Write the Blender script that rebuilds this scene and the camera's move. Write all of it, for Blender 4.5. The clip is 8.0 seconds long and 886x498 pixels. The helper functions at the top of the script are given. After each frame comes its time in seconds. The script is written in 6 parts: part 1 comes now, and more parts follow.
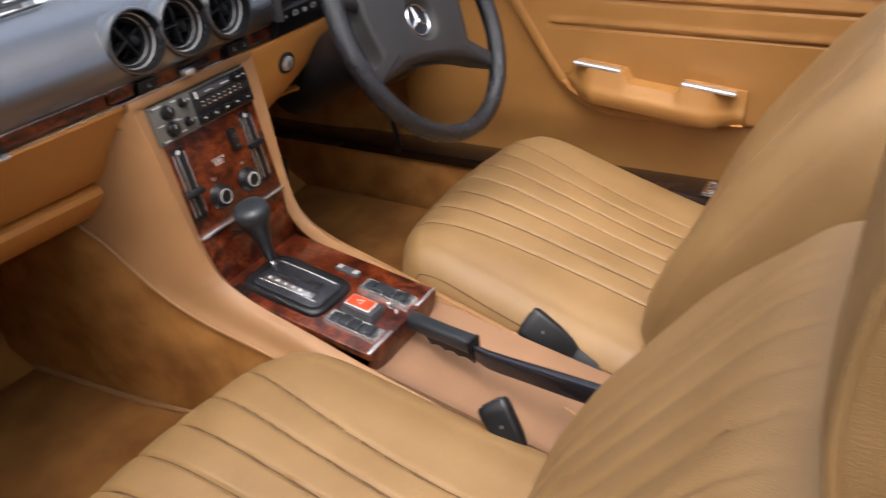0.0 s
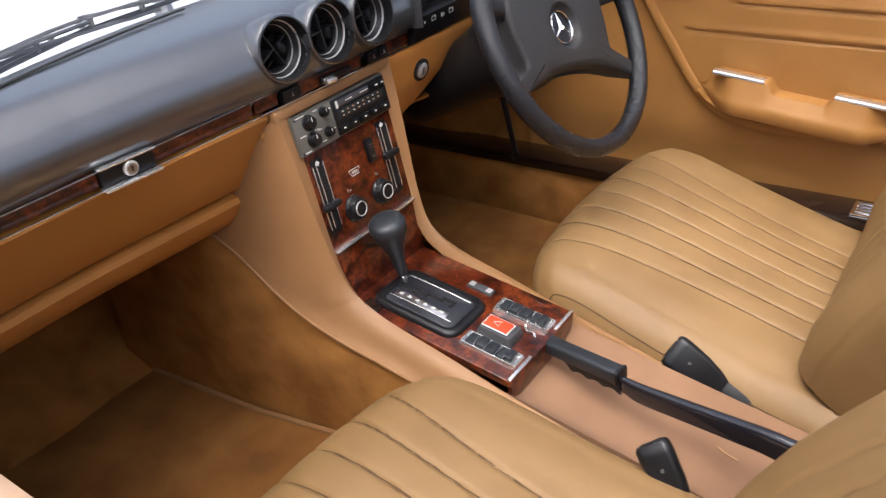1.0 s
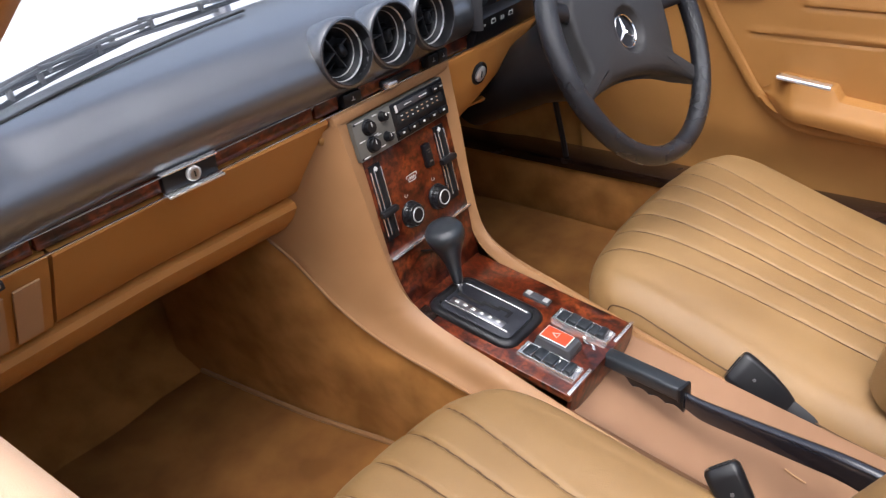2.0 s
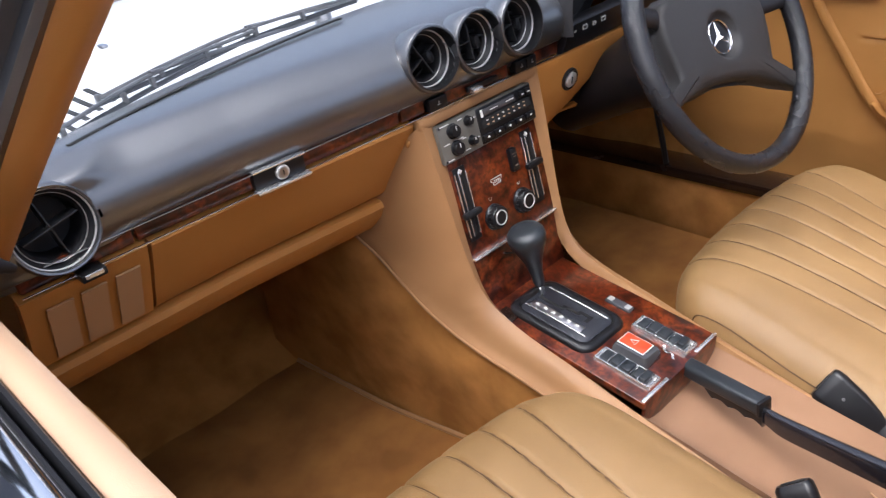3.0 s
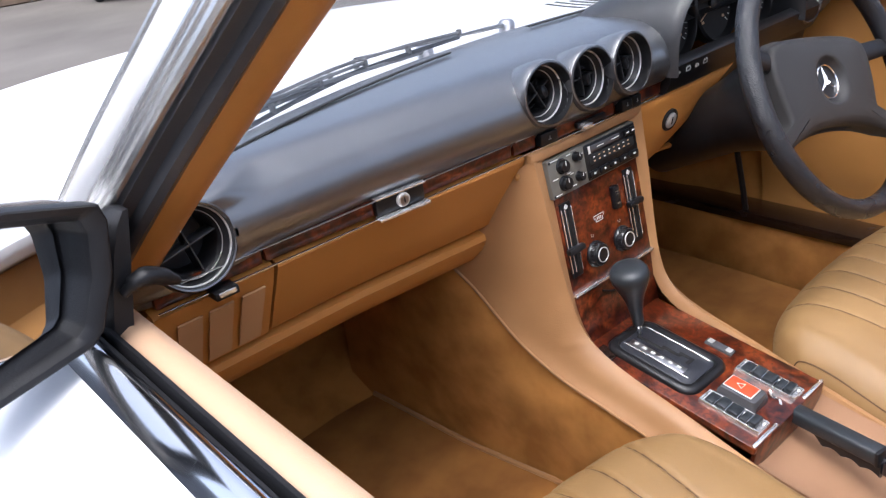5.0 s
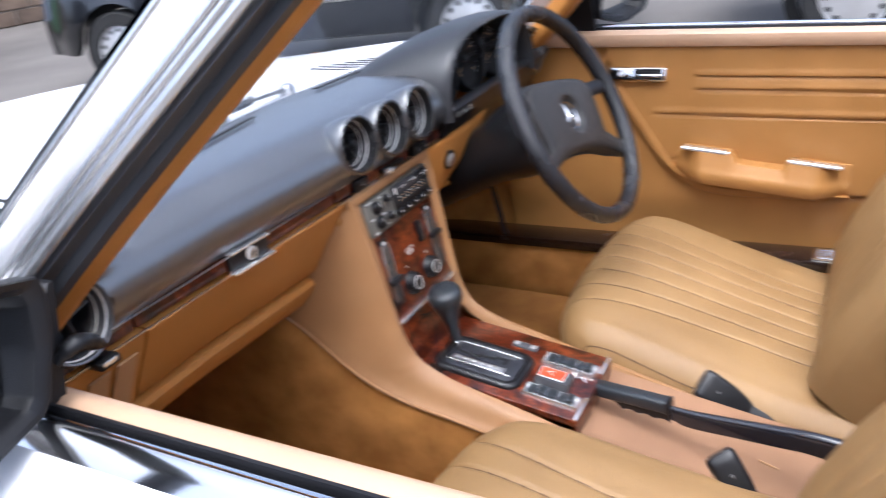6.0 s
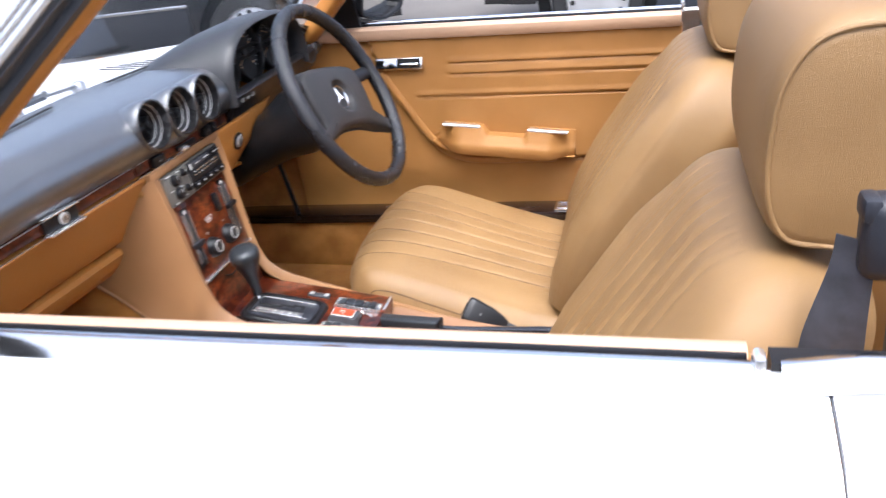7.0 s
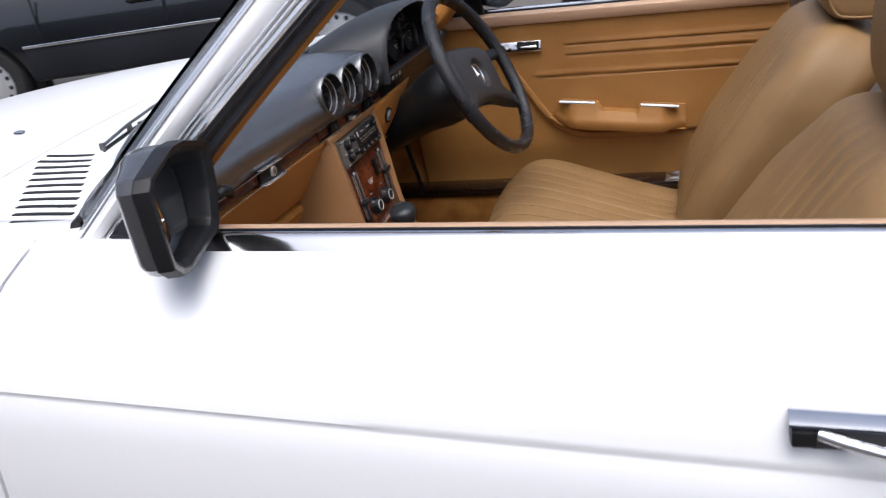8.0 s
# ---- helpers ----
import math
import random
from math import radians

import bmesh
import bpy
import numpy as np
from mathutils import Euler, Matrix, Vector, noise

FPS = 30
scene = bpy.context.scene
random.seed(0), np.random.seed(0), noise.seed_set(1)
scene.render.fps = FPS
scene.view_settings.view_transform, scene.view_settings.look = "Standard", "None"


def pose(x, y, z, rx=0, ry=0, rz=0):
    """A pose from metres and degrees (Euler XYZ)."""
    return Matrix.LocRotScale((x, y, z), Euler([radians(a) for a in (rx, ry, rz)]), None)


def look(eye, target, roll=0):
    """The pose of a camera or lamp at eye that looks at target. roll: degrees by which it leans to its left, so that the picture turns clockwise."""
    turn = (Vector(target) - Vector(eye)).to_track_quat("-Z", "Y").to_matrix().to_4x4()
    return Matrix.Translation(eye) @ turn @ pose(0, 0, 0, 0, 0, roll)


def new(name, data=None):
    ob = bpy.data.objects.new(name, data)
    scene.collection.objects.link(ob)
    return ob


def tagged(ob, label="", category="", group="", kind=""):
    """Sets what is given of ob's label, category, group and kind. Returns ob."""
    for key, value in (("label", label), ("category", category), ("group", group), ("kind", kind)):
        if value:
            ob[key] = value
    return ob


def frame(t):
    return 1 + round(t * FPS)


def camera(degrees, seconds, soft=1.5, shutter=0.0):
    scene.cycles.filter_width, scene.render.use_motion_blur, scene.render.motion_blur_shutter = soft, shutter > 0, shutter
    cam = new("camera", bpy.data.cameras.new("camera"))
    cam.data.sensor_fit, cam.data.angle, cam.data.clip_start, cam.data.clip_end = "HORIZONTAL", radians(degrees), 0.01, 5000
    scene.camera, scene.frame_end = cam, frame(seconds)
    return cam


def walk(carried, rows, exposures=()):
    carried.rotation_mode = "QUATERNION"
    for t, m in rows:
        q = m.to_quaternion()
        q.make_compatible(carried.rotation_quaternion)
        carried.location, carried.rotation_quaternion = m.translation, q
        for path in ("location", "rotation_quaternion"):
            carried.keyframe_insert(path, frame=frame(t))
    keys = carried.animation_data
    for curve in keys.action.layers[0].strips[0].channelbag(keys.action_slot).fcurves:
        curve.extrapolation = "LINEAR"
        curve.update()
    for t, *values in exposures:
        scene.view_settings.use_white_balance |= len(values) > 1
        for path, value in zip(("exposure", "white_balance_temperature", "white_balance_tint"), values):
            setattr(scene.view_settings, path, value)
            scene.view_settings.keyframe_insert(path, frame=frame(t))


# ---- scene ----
cam = camera(56.8, 8.0, 1.15, 0.4)
PATH = [
    (0, (-0.748, -0.865, 1.129), (0.685, 0.077, 0.117), -6.0),
    (0.5, (-0.753, -0.804, 1.140), (0.602, 0.263, 0.136), -6.9),
    (1, (-0.749, -0.744, 1.142), (0.595, 0.328, 0.129), -6.8),
    (1.5, (-0.754, -0.686, 1.145), (0.588, 0.387, 0.127), -6.6),
    (3, (-0.734, -0.750, 1.151), (0.382, 0.595, 0.181), -9.7),
    (3.5, (-0.739, -0.757, 1.148), (0.324, 0.653, 0.213), -10.2),
    (4, (-0.752, -0.754, 1.142), (0.278, 0.704, 0.248), -10.2),
    (4.2, (-0.761, -0.746, 1.144), (0.265, 0.721, 0.258), -9.9),
    (5.3, (-0.856, -0.666, 1.160), (0.345, 0.687, 0.316), -7.8),
    (5.5, (-0.893, -0.662, 1.169), (0.397, 0.629, 0.362), -8.2),
    (6, (-0.981, -0.643, 1.186), (0.590, 0.275, 0.369), -7.8),
    (6.2, (-1.018, -0.649, 1.202), (0.626, 0.074, 0.363), -7.2),
    (6.5, (-1.080, -0.711, 1.213), (0.648, -0.206, 0.348), -6.4),
    (6.7, (-1.119, -0.730, 1.204), (0.645, -0.302, 0.328), -6.5),
    (7, (-1.196, -0.764, 1.186), (0.558, -0.274, 0.339), -6.9),
    (7.2, (-1.238, -0.772, 1.179), (0.487, -0.169, 0.353), -7.9),
    (7.5, (-1.296, -0.710, 1.175), (0.391, -0.030, 0.378), -8.6),
    (7.7, (-1.356, -0.702, 1.187), (0.347, 0.011, 0.377), -9.0),
    (8, (-1.422, -0.657, 1.188), (0.304, -0.029, 0.374), -9.3),
]
EXPOSURES = [(0, 1.22, 6350, 10), (0.7, 1.24, 6250, 10), (1.5, 1.30, 6050, 10), (3.5, 1.42, 5850, 10), (5.5, 1.56, 5850, 10), (6.0, 1.60, 5600, 10), (6.5, 1.68, 5550, 10), (7.0, 1.80, 5750, 10), (7.4, 1.46, 5950, 10), (8.0, 0.6, 6000, 10)]
walk(cam, [(t, look(eye, target, roll)) for t, eye, target, roll in PATH], EXPOSURES)

# ---- world and light ----
world = bpy.data.worlds.new("sky")
scene.world = world
world.use_nodes = True
wn = world.node_tree.nodes
sky = wn.new("ShaderNodeTexSky")
sky.sky_type = "NISHITA"
sky.sun_disc = False
sky.sun_elevation = radians(69)
sky.sun_rotation = radians(247)
sky.dust_density = 6.0
sky.air_density = 0.65
sky.ozone_density = 0.6
haze = wn.new("ShaderNodeHueSaturation")
haze.inputs["Saturation"].default_value = 0.72
world.node_tree.links.new(sky.outputs["Color"], haze.inputs["Color"])
world.node_tree.links.new(haze.outputs["Color"], wn["Background"].inputs["Color"])
wn["Background"].inputs["Strength"].default_value = 0.15
sun = new("sun", bpy.data.lights.new("sun", "SUN"))
sun.data.energy = 0.72
sun.data.angle = radians(55)
sun.data.color = (1.0, 0.98, 0.95)
sun.matrix_world = look((-1.9, -0.8, 5.6), (0, 0, 0))


# ---- materials ----
def shader(name, colour, rough=0.5, metal=0.0, coat=0.0):
    m = bpy.data.materials.new(name)
    m.use_nodes = True
    b = m.node_tree.nodes["Principled BSDF"]
    b.inputs["Base Color"].default_value = (*colour, 1)
    b.inputs["Roughness"].default_value = rough
    b.inputs["Metallic"].default_value = metal
    b.inputs["Coat Weight"].default_value = coat
    b.inputs["Coat Roughness"].default_value = 0.04
    return m, m.node_tree, b


def surface(name, dark, light, rough=0.5, scale=6.0, grain=0.0, grain_scale=400.0, spread=0.08, metal=0.0, coat=0.0, cells=False, detail=4.0, shine=0.5, lo=0.32, hi=0.68, haze=0.04, crease=0.0):
    """A material that wanders between two colours at a large scale, with a fine grain as relief and a wandering gloss."""
    m, t, b = shader(name, light, rough, metal, coat)
    b.inputs["Specular IOR Level"].default_value = shine
    b.inputs["Coat Roughness"].default_value = haze
    n, l = t.nodes, t.links
    co = n.new("ShaderNodeTexCoord")
    big = n.new("ShaderNodeTexNoise")
    big.inputs["Scale"].default_value = scale
    big.inputs["Detail"].default_value = detail
    l.new(co.outputs["Object"], big.inputs["Vector"])
    ramp = n.new("ShaderNodeValToRGB")
    ramp.color_ramp.elements[0].position, ramp.color_ramp.elements[1].position = lo, hi
    ramp.color_ramp.elements[0].color, ramp.color_ramp.elements[1].color = (*dark, 1), (*light, 1)
    l.new(big.outputs["Fac"], ramp.inputs["Fac"])
    l.new(ramp.outputs["Color"], b.inputs["Base Color"])
    gloss = n.new("ShaderNodeMapRange")
    gloss.inputs["To Min"].default_value, gloss.inputs["To Max"].default_value = max(0.02, rough - spread), min(1, rough + spread)
    l.new(big.outputs["Fac"], gloss.inputs["Value"])
    l.new(gloss.outputs["Result"], b.inputs["Roughness"])
    if grain:
        if cells:
            fine = n.new("ShaderNodeTexVoronoi")
            fine.feature = "DISTANCE_TO_EDGE"
            out = fine.outputs["Distance"]
        else:
            fine = n.new("ShaderNodeTexNoise")
            fine.inputs["Detail"].default_value = 5
            out = fine.outputs["Fac"]
        fine.inputs["Scale"].default_value = grain_scale
        l.new(co.outputs["Object"], fine.inputs["Vector"])
        bump = n.new("ShaderNodeBump")
        bump.inputs["Strength"].default_value = grain
        bump.inputs["Distance"].default_value = 0.002
        l.new(out, bump.inputs["Height"])
        if crease:
            soft = n.new("ShaderNodeTexNoise")
            soft.inputs["Scale"].default_value, soft.inputs["Detail"].default_value, soft.inputs["Distortion"].default_value = 34, 6, 0.6
            l.new(co.outputs["Object"], soft.inputs["Vector"])
            low = n.new("ShaderNodeBump")
            low.inputs["Strength"].default_value, low.inputs["Distance"].default_value = crease, 0.006
            l.new(soft.outputs["Fac"], low.inputs["Height"])
            l.new(low.outputs["Normal"], bump.inputs["Normal"])
        l.new(bump.outputs["Normal"], b.inputs["Normal"])
    return m


def burl(name):
    """Varnished burl walnut: fine swirling red-brown figure with dark flecks under a clear coat."""
    m, t, b = shader(name, (0.1, 0.03, 0.012), 0.34, 0, 0.55)
    b.inputs["Specular IOR Level"].default_value = 0.3
    n, l = t.nodes, t.links
    co = n.new("ShaderNodeTexCoord")
    warp = n.new("ShaderNodeTexNoise")
    warp.inputs["Scale"].default_value, warp.inputs["Detail"].default_value, warp.inputs["Distortion"].default_value = 26, 8, 1.4
    l.new(co.outputs["Object"], warp.inputs["Vector"])
    ramp = n.new("ShaderNodeValToRGB")
    e = ramp.color_ramp.elements
    e[0].position, e[0].color = 0.33, (0.012, 0.002, 0.001, 1)
    e[1].position, e[1].color = 0.70, (0.190, 0.038, 0.008, 1)
    mid = e.new(0.50)
    mid.color = (0.085, 0.0135, 0.0038, 1)
    l.new(warp.outputs["Fac"], ramp.inputs["Fac"])
    fleck = n.new("ShaderNodeTexNoise")
    fleck.inputs["Scale"].default_value, fleck.inputs["Detail"].default_value = 150, 6
    l.new(co.outputs["Object"], fleck.inputs["Vector"])
    dark = n.new("ShaderNodeMapRange")
    dark.inputs["From Min"].default_value, dark.inputs["From Max"].default_value = 0.38, 0.55
    dark.inputs["To Min"].default_value, dark.inputs["To Max"].default_value = 0.45, 1.0
    l.new(fleck.outputs["Fac"], dark.inputs["Value"])
    tint = n.new("ShaderNodeHueSaturation")
    l.new(dark.outputs["Result"], tint.inputs["Value"])
    l.new(ramp.outputs["Color"], tint.inputs["Color"])
    l.new(tint.outputs["Color"], b.inputs["Base Color"])
    return m


INLAY = surface("ribbed_vinyl", (0.46, 0.262, 0.120), (0.52, 0.305, 0.148), 0.55, 8, 0.3, 700)
LEATHER = surface("seat_leather", (0.226, 0.130, 0.049), (0.280, 0.165, 0.064), 0.46, 9, 0.35, 700, 0.09, cells=True, detail=9, crease=0.16)
VINYL = surface("tan_vinyl", (0.312, 0.146, 0.037), (0.380, 0.182, 0.050), 0.46, 8, 0.3, 800, 0.08, cells=True, detail=9, crease=0.14, shine=0.38)
# the same tan vinyl, coloured brighter for bounced light on dash trim and pillars
LIT_VINYL = surface("lit_tan_vinyl", (0.435, 0.184, 0.038), (0.508, 0.221, 0.051), 0.44, 8, 0.3, 800, 0.08, cells=True, detail=9, crease=0.14, shine=0.4)
PALE_VINYL = surface("pale_tan_vinyl", (0.47, 0.305, 0.190), (0.53, 0.350, 0.225), 0.36, 4, 0.2, 1000, shine=0.7)
CONSOLE = surface("console_vinyl", (0.285, 0.145, 0.058), (0.335, 0.173, 0.072), 0.48, 8, 0.25, 800, 0.08, detail=9, crease=0.10)
PAD = surface("dash_pad_vinyl", (0.012, 0.0125, 0.0145), (0.018, 0.0185, 0.021), 0.38, 9, 0.18, 800, 0.07, cells=True, detail=9, crease=0.05, shine=0.9, coat=1.0, haze=0.26)
PAD.node_tree.nodes["Principled BSDF"].inputs["Coat IOR"].default_value = 2.1
CARPET = surface("velour_carpet", (0.33, 0.140, 0.031), (0.50, 0.230, 0.059), 0.95, 15, 1.0, 1500, 0.03, detail=10, shine=0.2, lo=0.36, hi=0.64)
MAT = surface("brown_floor_mat", (0.23, 0.095, 0.024), (0.38, 0.168, 0.043), 0.95, 11, 1.0, 1400, 0.03, detail=8, shine=0.2)
TRAY = surface("tray_carpet", (0.245, 0.132, 0.070), (0.300, 0.165, 0.090), 0.9, 8, 0.6, 1500, 0.04)
WOOD = burl("burl_walnut")
DARK_WOOD = surface("dark_wood", (0.007, 0.004, 0.003), (0.018, 0.008, 0.005), 0.25, 12, 0, coat=0.5)
BLACK = surface("black_plastic", (0.006, 0.006, 0.007), (0.010, 0.010, 0.011), 0.32, 9, 0.08, 900, shine=0.35)
SOFT_BLACK = surface("black_rubber", (0.007, 0.007, 0.008), (0.012, 0.012, 0.014), 0.45, 9, 0.15, 700, shine=0.35)
GREY = surface("wheel_grey_vinyl", (0.025, 0.0235, 0.023), (0.034, 0.032, 0.031), 0.5, 6, 0.2, 900, cells=True, shine=0.35)
RIM = surface("wheel_rim_leather", (0.008, 0.0085, 0.010), (0.015, 0.0155, 0.018), 0.27, 8, 0.55, 480, 0.06, cells=True, shine=0.55)
HOLE = surface("dark_hollow", (0.004, 0.004, 0.004), (0.006, 0.006, 0.006), 0.8, 5)
CHROME = surface("chrome", (0.80, 0.80, 0.81), (0.87, 0.87, 0.88), 0.1, 8, 0, metal=1.0, spread=0.05)
SATIN = surface("worn_chrome", (0.82, 0.82, 0.82), (0.90, 0.90, 0.89), 0.26, 14, 0, metal=0.9, spread=0.03)
STEEL = surface("brushed_metal", (0.45, 0.45, 0.46), (0.6, 0.6, 0.62), 0.3, 20, 0.1, 900, metal=1.0)
PAINT = surface("white_paint", (0.80, 0.80, 0.81), (0.83, 0.83, 0.835), 0.4, 1.5, 0, coat=0.4, spread=0.05)
SILVER = surface("silver_plastic", (0.48, 0.47, 0.45), (0.58, 0.57, 0.55), 0.3, 20, 0, metal=0.35)
SEAL = surface("grey_rubber_seal", (0.022, 0.023, 0.026), (0.032, 0.033, 0.037), 0.36, 7, 0.05, 500, shine=0.8)
HOOD = surface("vent_hood_vinyl", (0.013, 0.0135, 0.015), (0.019, 0.0195, 0.022), 0.42, 6, 0.10, 1000, 0.05, cells=True, shine=0.55)
VANE = surface("grey_vane_plastic", (0.022, 0.023, 0.025), (0.032, 0.033, 0.035), 0.3, 20)
KNOB = surface("blue_grey_plastic", (0.016, 0.019, 0.022), (0.022, 0.026, 0.030), 0.36, 12, 0.12, 800)
RADIO = surface("radio_face", (0.085, 0.080, 0.068), (0.115, 0.108, 0.092), 0.4, 20, 0.1, 900)
WIPER = surface("dull_grey_metal", (0.10, 0.10, 0.10), (0.16, 0.16, 0.16), 0.35, 20, 0, metal=0.5)
LEVER = surface("gloss_black_enamel", (0.008, 0.008, 0.011), (0.013, 0.013, 0.017), 0.18, 9, 0.05, 500, coat=0.6, haze=0.12, shine=0.6)
# stitching coloured dark to carry the shade of the seam grooves
SHADED_THREAD = surface("shaded_seam_thread", (0.075, 0.036, 0.011), (0.105, 0.052, 0.017), 0.7, 30, 0.3, 900)
MARK = surface("white_marking", (0.55, 0.55, 0.53), (0.65, 0.65, 0.62), 0.5, 30)
AMBER = surface("amber_marking", (0.42, 0.26, 0.14), (0.52, 0.34, 0.20), 0.5, 30)
RED = surface("hazard_red", (0.62, 0.05, 0.015), (0.75, 0.07, 0.02), 0.35, 30)
GUIDE = surface("blue_grey_plastic_guide", (0.014, 0.015, 0.020), (0.024, 0.026, 0.034), 0.45, 20, 0.2, 600)
DIM = surface("dim_marking", (0.26, 0.26, 0.25), (0.34, 0.34, 0.32), 0.5, 30)
WEB = surface("belt_webbing", (0.024, 0.027, 0.035), (0.050, 0.055, 0.070), 0.42, 60, 0.6, 1800)
TINT = surface("smoked_plastic", (0.10, 0.09, 0.07), (0.14, 0.12, 0.10), 0.2, 30)
ASPHALT = surface("asphalt", (0.085, 0.075, 0.066), (0.130, 0.117, 0.104), 0.9, 0.8, 0.8, 60, 0.05, detail=8)
BIN = surface("green_bin_plastic", (0.075, 0.170, 0.080), (0.10, 0.210, 0.105), 0.5, 3, 0.2, 80)
DARK_PAINT = surface("black_car_paint", (0.003, 0.0035, 0.005), (0.005, 0.0055, 0.007), 0.25, 2, 0, coat=0.9, shine=0.5)
SIDING = surface("grey_cladding", (0.009, 0.010, 0.013), (0.013, 0.014, 0.018), 0.5, 2, 0.1, 200, shine=0.3)
SMOKE = surface("dark_grey_gloss", (0.05, 0.05, 0.054), (0.07, 0.07, 0.075), 0.25, 6, 0, coat=0.5)
TYRE = surface("tyre_rubber", (0.012, 0.012, 0.012), (0.02, 0.02, 0.02), 0.8, 9, 0.3, 200)
ALLOY = surface("alloy_wheel", (0.55, 0.55, 0.55), (0.68, 0.68, 0.68), 0.4, 6, 0, metal=0.6)
RENDER = surface("dull_wall_render", (0.10, 0.105, 0.12), (0.17, 0.175, 0.19), 0.9, 0.7, 0.5, 40, 0.05, detail=7)
BRICK = surface("weathered_brick", (0.10, 0.07, 0.05), (0.2, 0.14, 0.10), 0.9, 5, 0.6, 60)
bt = BRICK.node_tree
pick = bt.nodes.new("ShaderNodeObjectInfo")
span = bt.nodes.new("ShaderNodeMapRange")
span.inputs["To Min"].default_value, span.inputs["To Max"].default_value = 0.65, 1.3
tone = bt.nodes.new("ShaderNodeHueSaturation")
bt.links.new(pick.outputs["Random"], span.inputs["Value"])
bt.links.new(span.outputs["Result"], tone.inputs["Value"])
base_in = bt.nodes["Principled BSDF"].inputs["Base Color"]
bt.links.new(base_in.links[0].from_socket, tone.inputs["Color"])
bt.links.new(tone.outputs["Color"], base_in)
MORTAR = surface("grey_mortar", (0.16, 0.15, 0.13), (0.22, 0.20, 0.18), 0.95, 8, 0.5, 90)


def clear(name, tint=(0.97, 0.98, 0.98), rough=0.0):
    m, t, b = shader(name, tint, rough)
    b.inputs["Transmission Weight"].default_value = 1.0
    b.inputs["IOR"].default_value = 1.45
    return m


GLASS = clear("window_glass")
MIRROR = shader("mirror_silver", (0.75, 0.76, 0.76), 0.02, 1.0)[0]


# ---- shapes ----
def part(name, bm, material, parent=None, label="", angle=40, smooth=True):
    bmesh.ops.recalc_face_normals(bm, faces=bm.faces[:])
    me = bpy.data.meshes.new(name)
    bm.to_mesh(me)
    bm.free()
    me.materials.append(material)
    if smooth:
        me.polygons.foreach_set("use_smooth", [True] * len(me.polygons))
        me.set_sharp_from_angle(angle=radians(angle))
    ob = new(name, me)
    if parent is not None:
        ob.parent = parent
        ob.matrix_parent_inverse = parent.matrix_basis.inverted()
    if label:
        ob["label"] = label
    return ob


def thing(name, label, category, at=(0, 0, 0), group="", kind=""):
    ob = new(name)
    ob.empty_display_size = 0.05
    ob.matrix_basis = Matrix.Translation(at)
    return tagged(ob, label, category, group, kind)


def B():
    return bmesh.new()


def web(bm, rows, close_u=False, close_v=False):
    """Quads over a grid of points."""
    vs = [[bm.verts.new(p) for p in r] for r in rows]
    nu, nv = len(vs), len(vs[0])
    for i in range(nu if close_u else nu - 1):
        for j in range(nv if close_v else nv - 1):
            a, b, c, d = vs[i][j], vs[(i + 1) % nu][j], vs[(i + 1) % nu][(j + 1) % nv], vs[i][(j + 1) % nv]
            if len({a, b, c, d}) == 4:
                bm.faces.new((a, b, c, d))
    return vs


def cap(bm, loop):
    bm.faces.new(loop)


def slab(bm, rows, depth):
    """A closed sheet: the grid and a copy of it shifted by depth."""
    d = Vector(depth)
    top = [[Vector(p) for p in r] for r in rows]
    a = web(bm, top)
    b = web(bm, [[p + d for p in r] for r in top])
    nu, nv = len(a), len(a[0])
    edge = [(i, 0) for i in range(nu)] + [(nu - 1, j) for j in range(1, nv)] + [(i, nv - 1) for i in range(nu - 2, -1, -1)] + [(0, j) for j in range(nv - 2, 0, -1)]
    for k in range(len(edge)):
        (i, j), (m, n) = edge[k], edge[(k + 1) % len(edge)]
        bm.faces.new((a[i][j], a[m][n], b[m][n], b[i][j]))


def rbox(bm, c, s, bevel=0.004, m=None, seg=2):
    """A bevelled box of size s about c, in the frame m."""
    r = bmesh.ops.create_cube(bm, size=1.0)
    vs = r["verts"]
    bmesh.ops.scale(bm, vec=s, verts=vs)
    es = list({e for v in vs for e in v.link_edges})
    if bevel > 0:
        out = bmesh.ops.bevel(bm, geom=es, offset=min(bevel, min(s) * 0.49), segments=seg, affect="EDGES", profile=0.5)
        vs = list({v for f in out["faces"] for v in f.verts} | {v for v in vs if v.is_valid})
        seen, stack = set(vs), list(vs)
        while stack:
            for e in stack.pop().link_edges:
                for v in e.verts:
                    if v not in seen:
                        seen.add(v)
                        stack.append(v)
        vs = list(seen)
    bmesh.ops.translate(bm, vec=c, verts=vs)
    if m is not None:
        bmesh.ops.transform(bm, matrix=m, verts=vs)
    return bm


def lathe(bm, profile, m, n=32, sx=1.0, hollow=False):
    """Turn a profile of (radius, height) about the frame's z."""
    rows = []
    for r, h in profile:
        rows.append([m @ Vector((sx * r * math.cos(2 * math.pi * k / n), r * math.sin(2 * math.pi * k / n), h)) for k in range(n)])
    vs = web(bm, rows, close_v=True)
    if profile[0][0] > 1e-6 and not hollow:
        cap(bm, vs[0])
    if profile[-1][0] > 1e-6:
        cap(bm, vs[-1])
    return bm


def ring(bm, profile, m, n=32):
    """As lathe, but the profile closes on itself."""
    rows = [[m @ Vector((r * math.cos(2 * math.pi * k / n), r * math.sin(2 * math.pi * k / n), h)) for k in range(n)] for r, h in profile]
    web(bm, rows, close_u=True, close_v=True)
    return bm


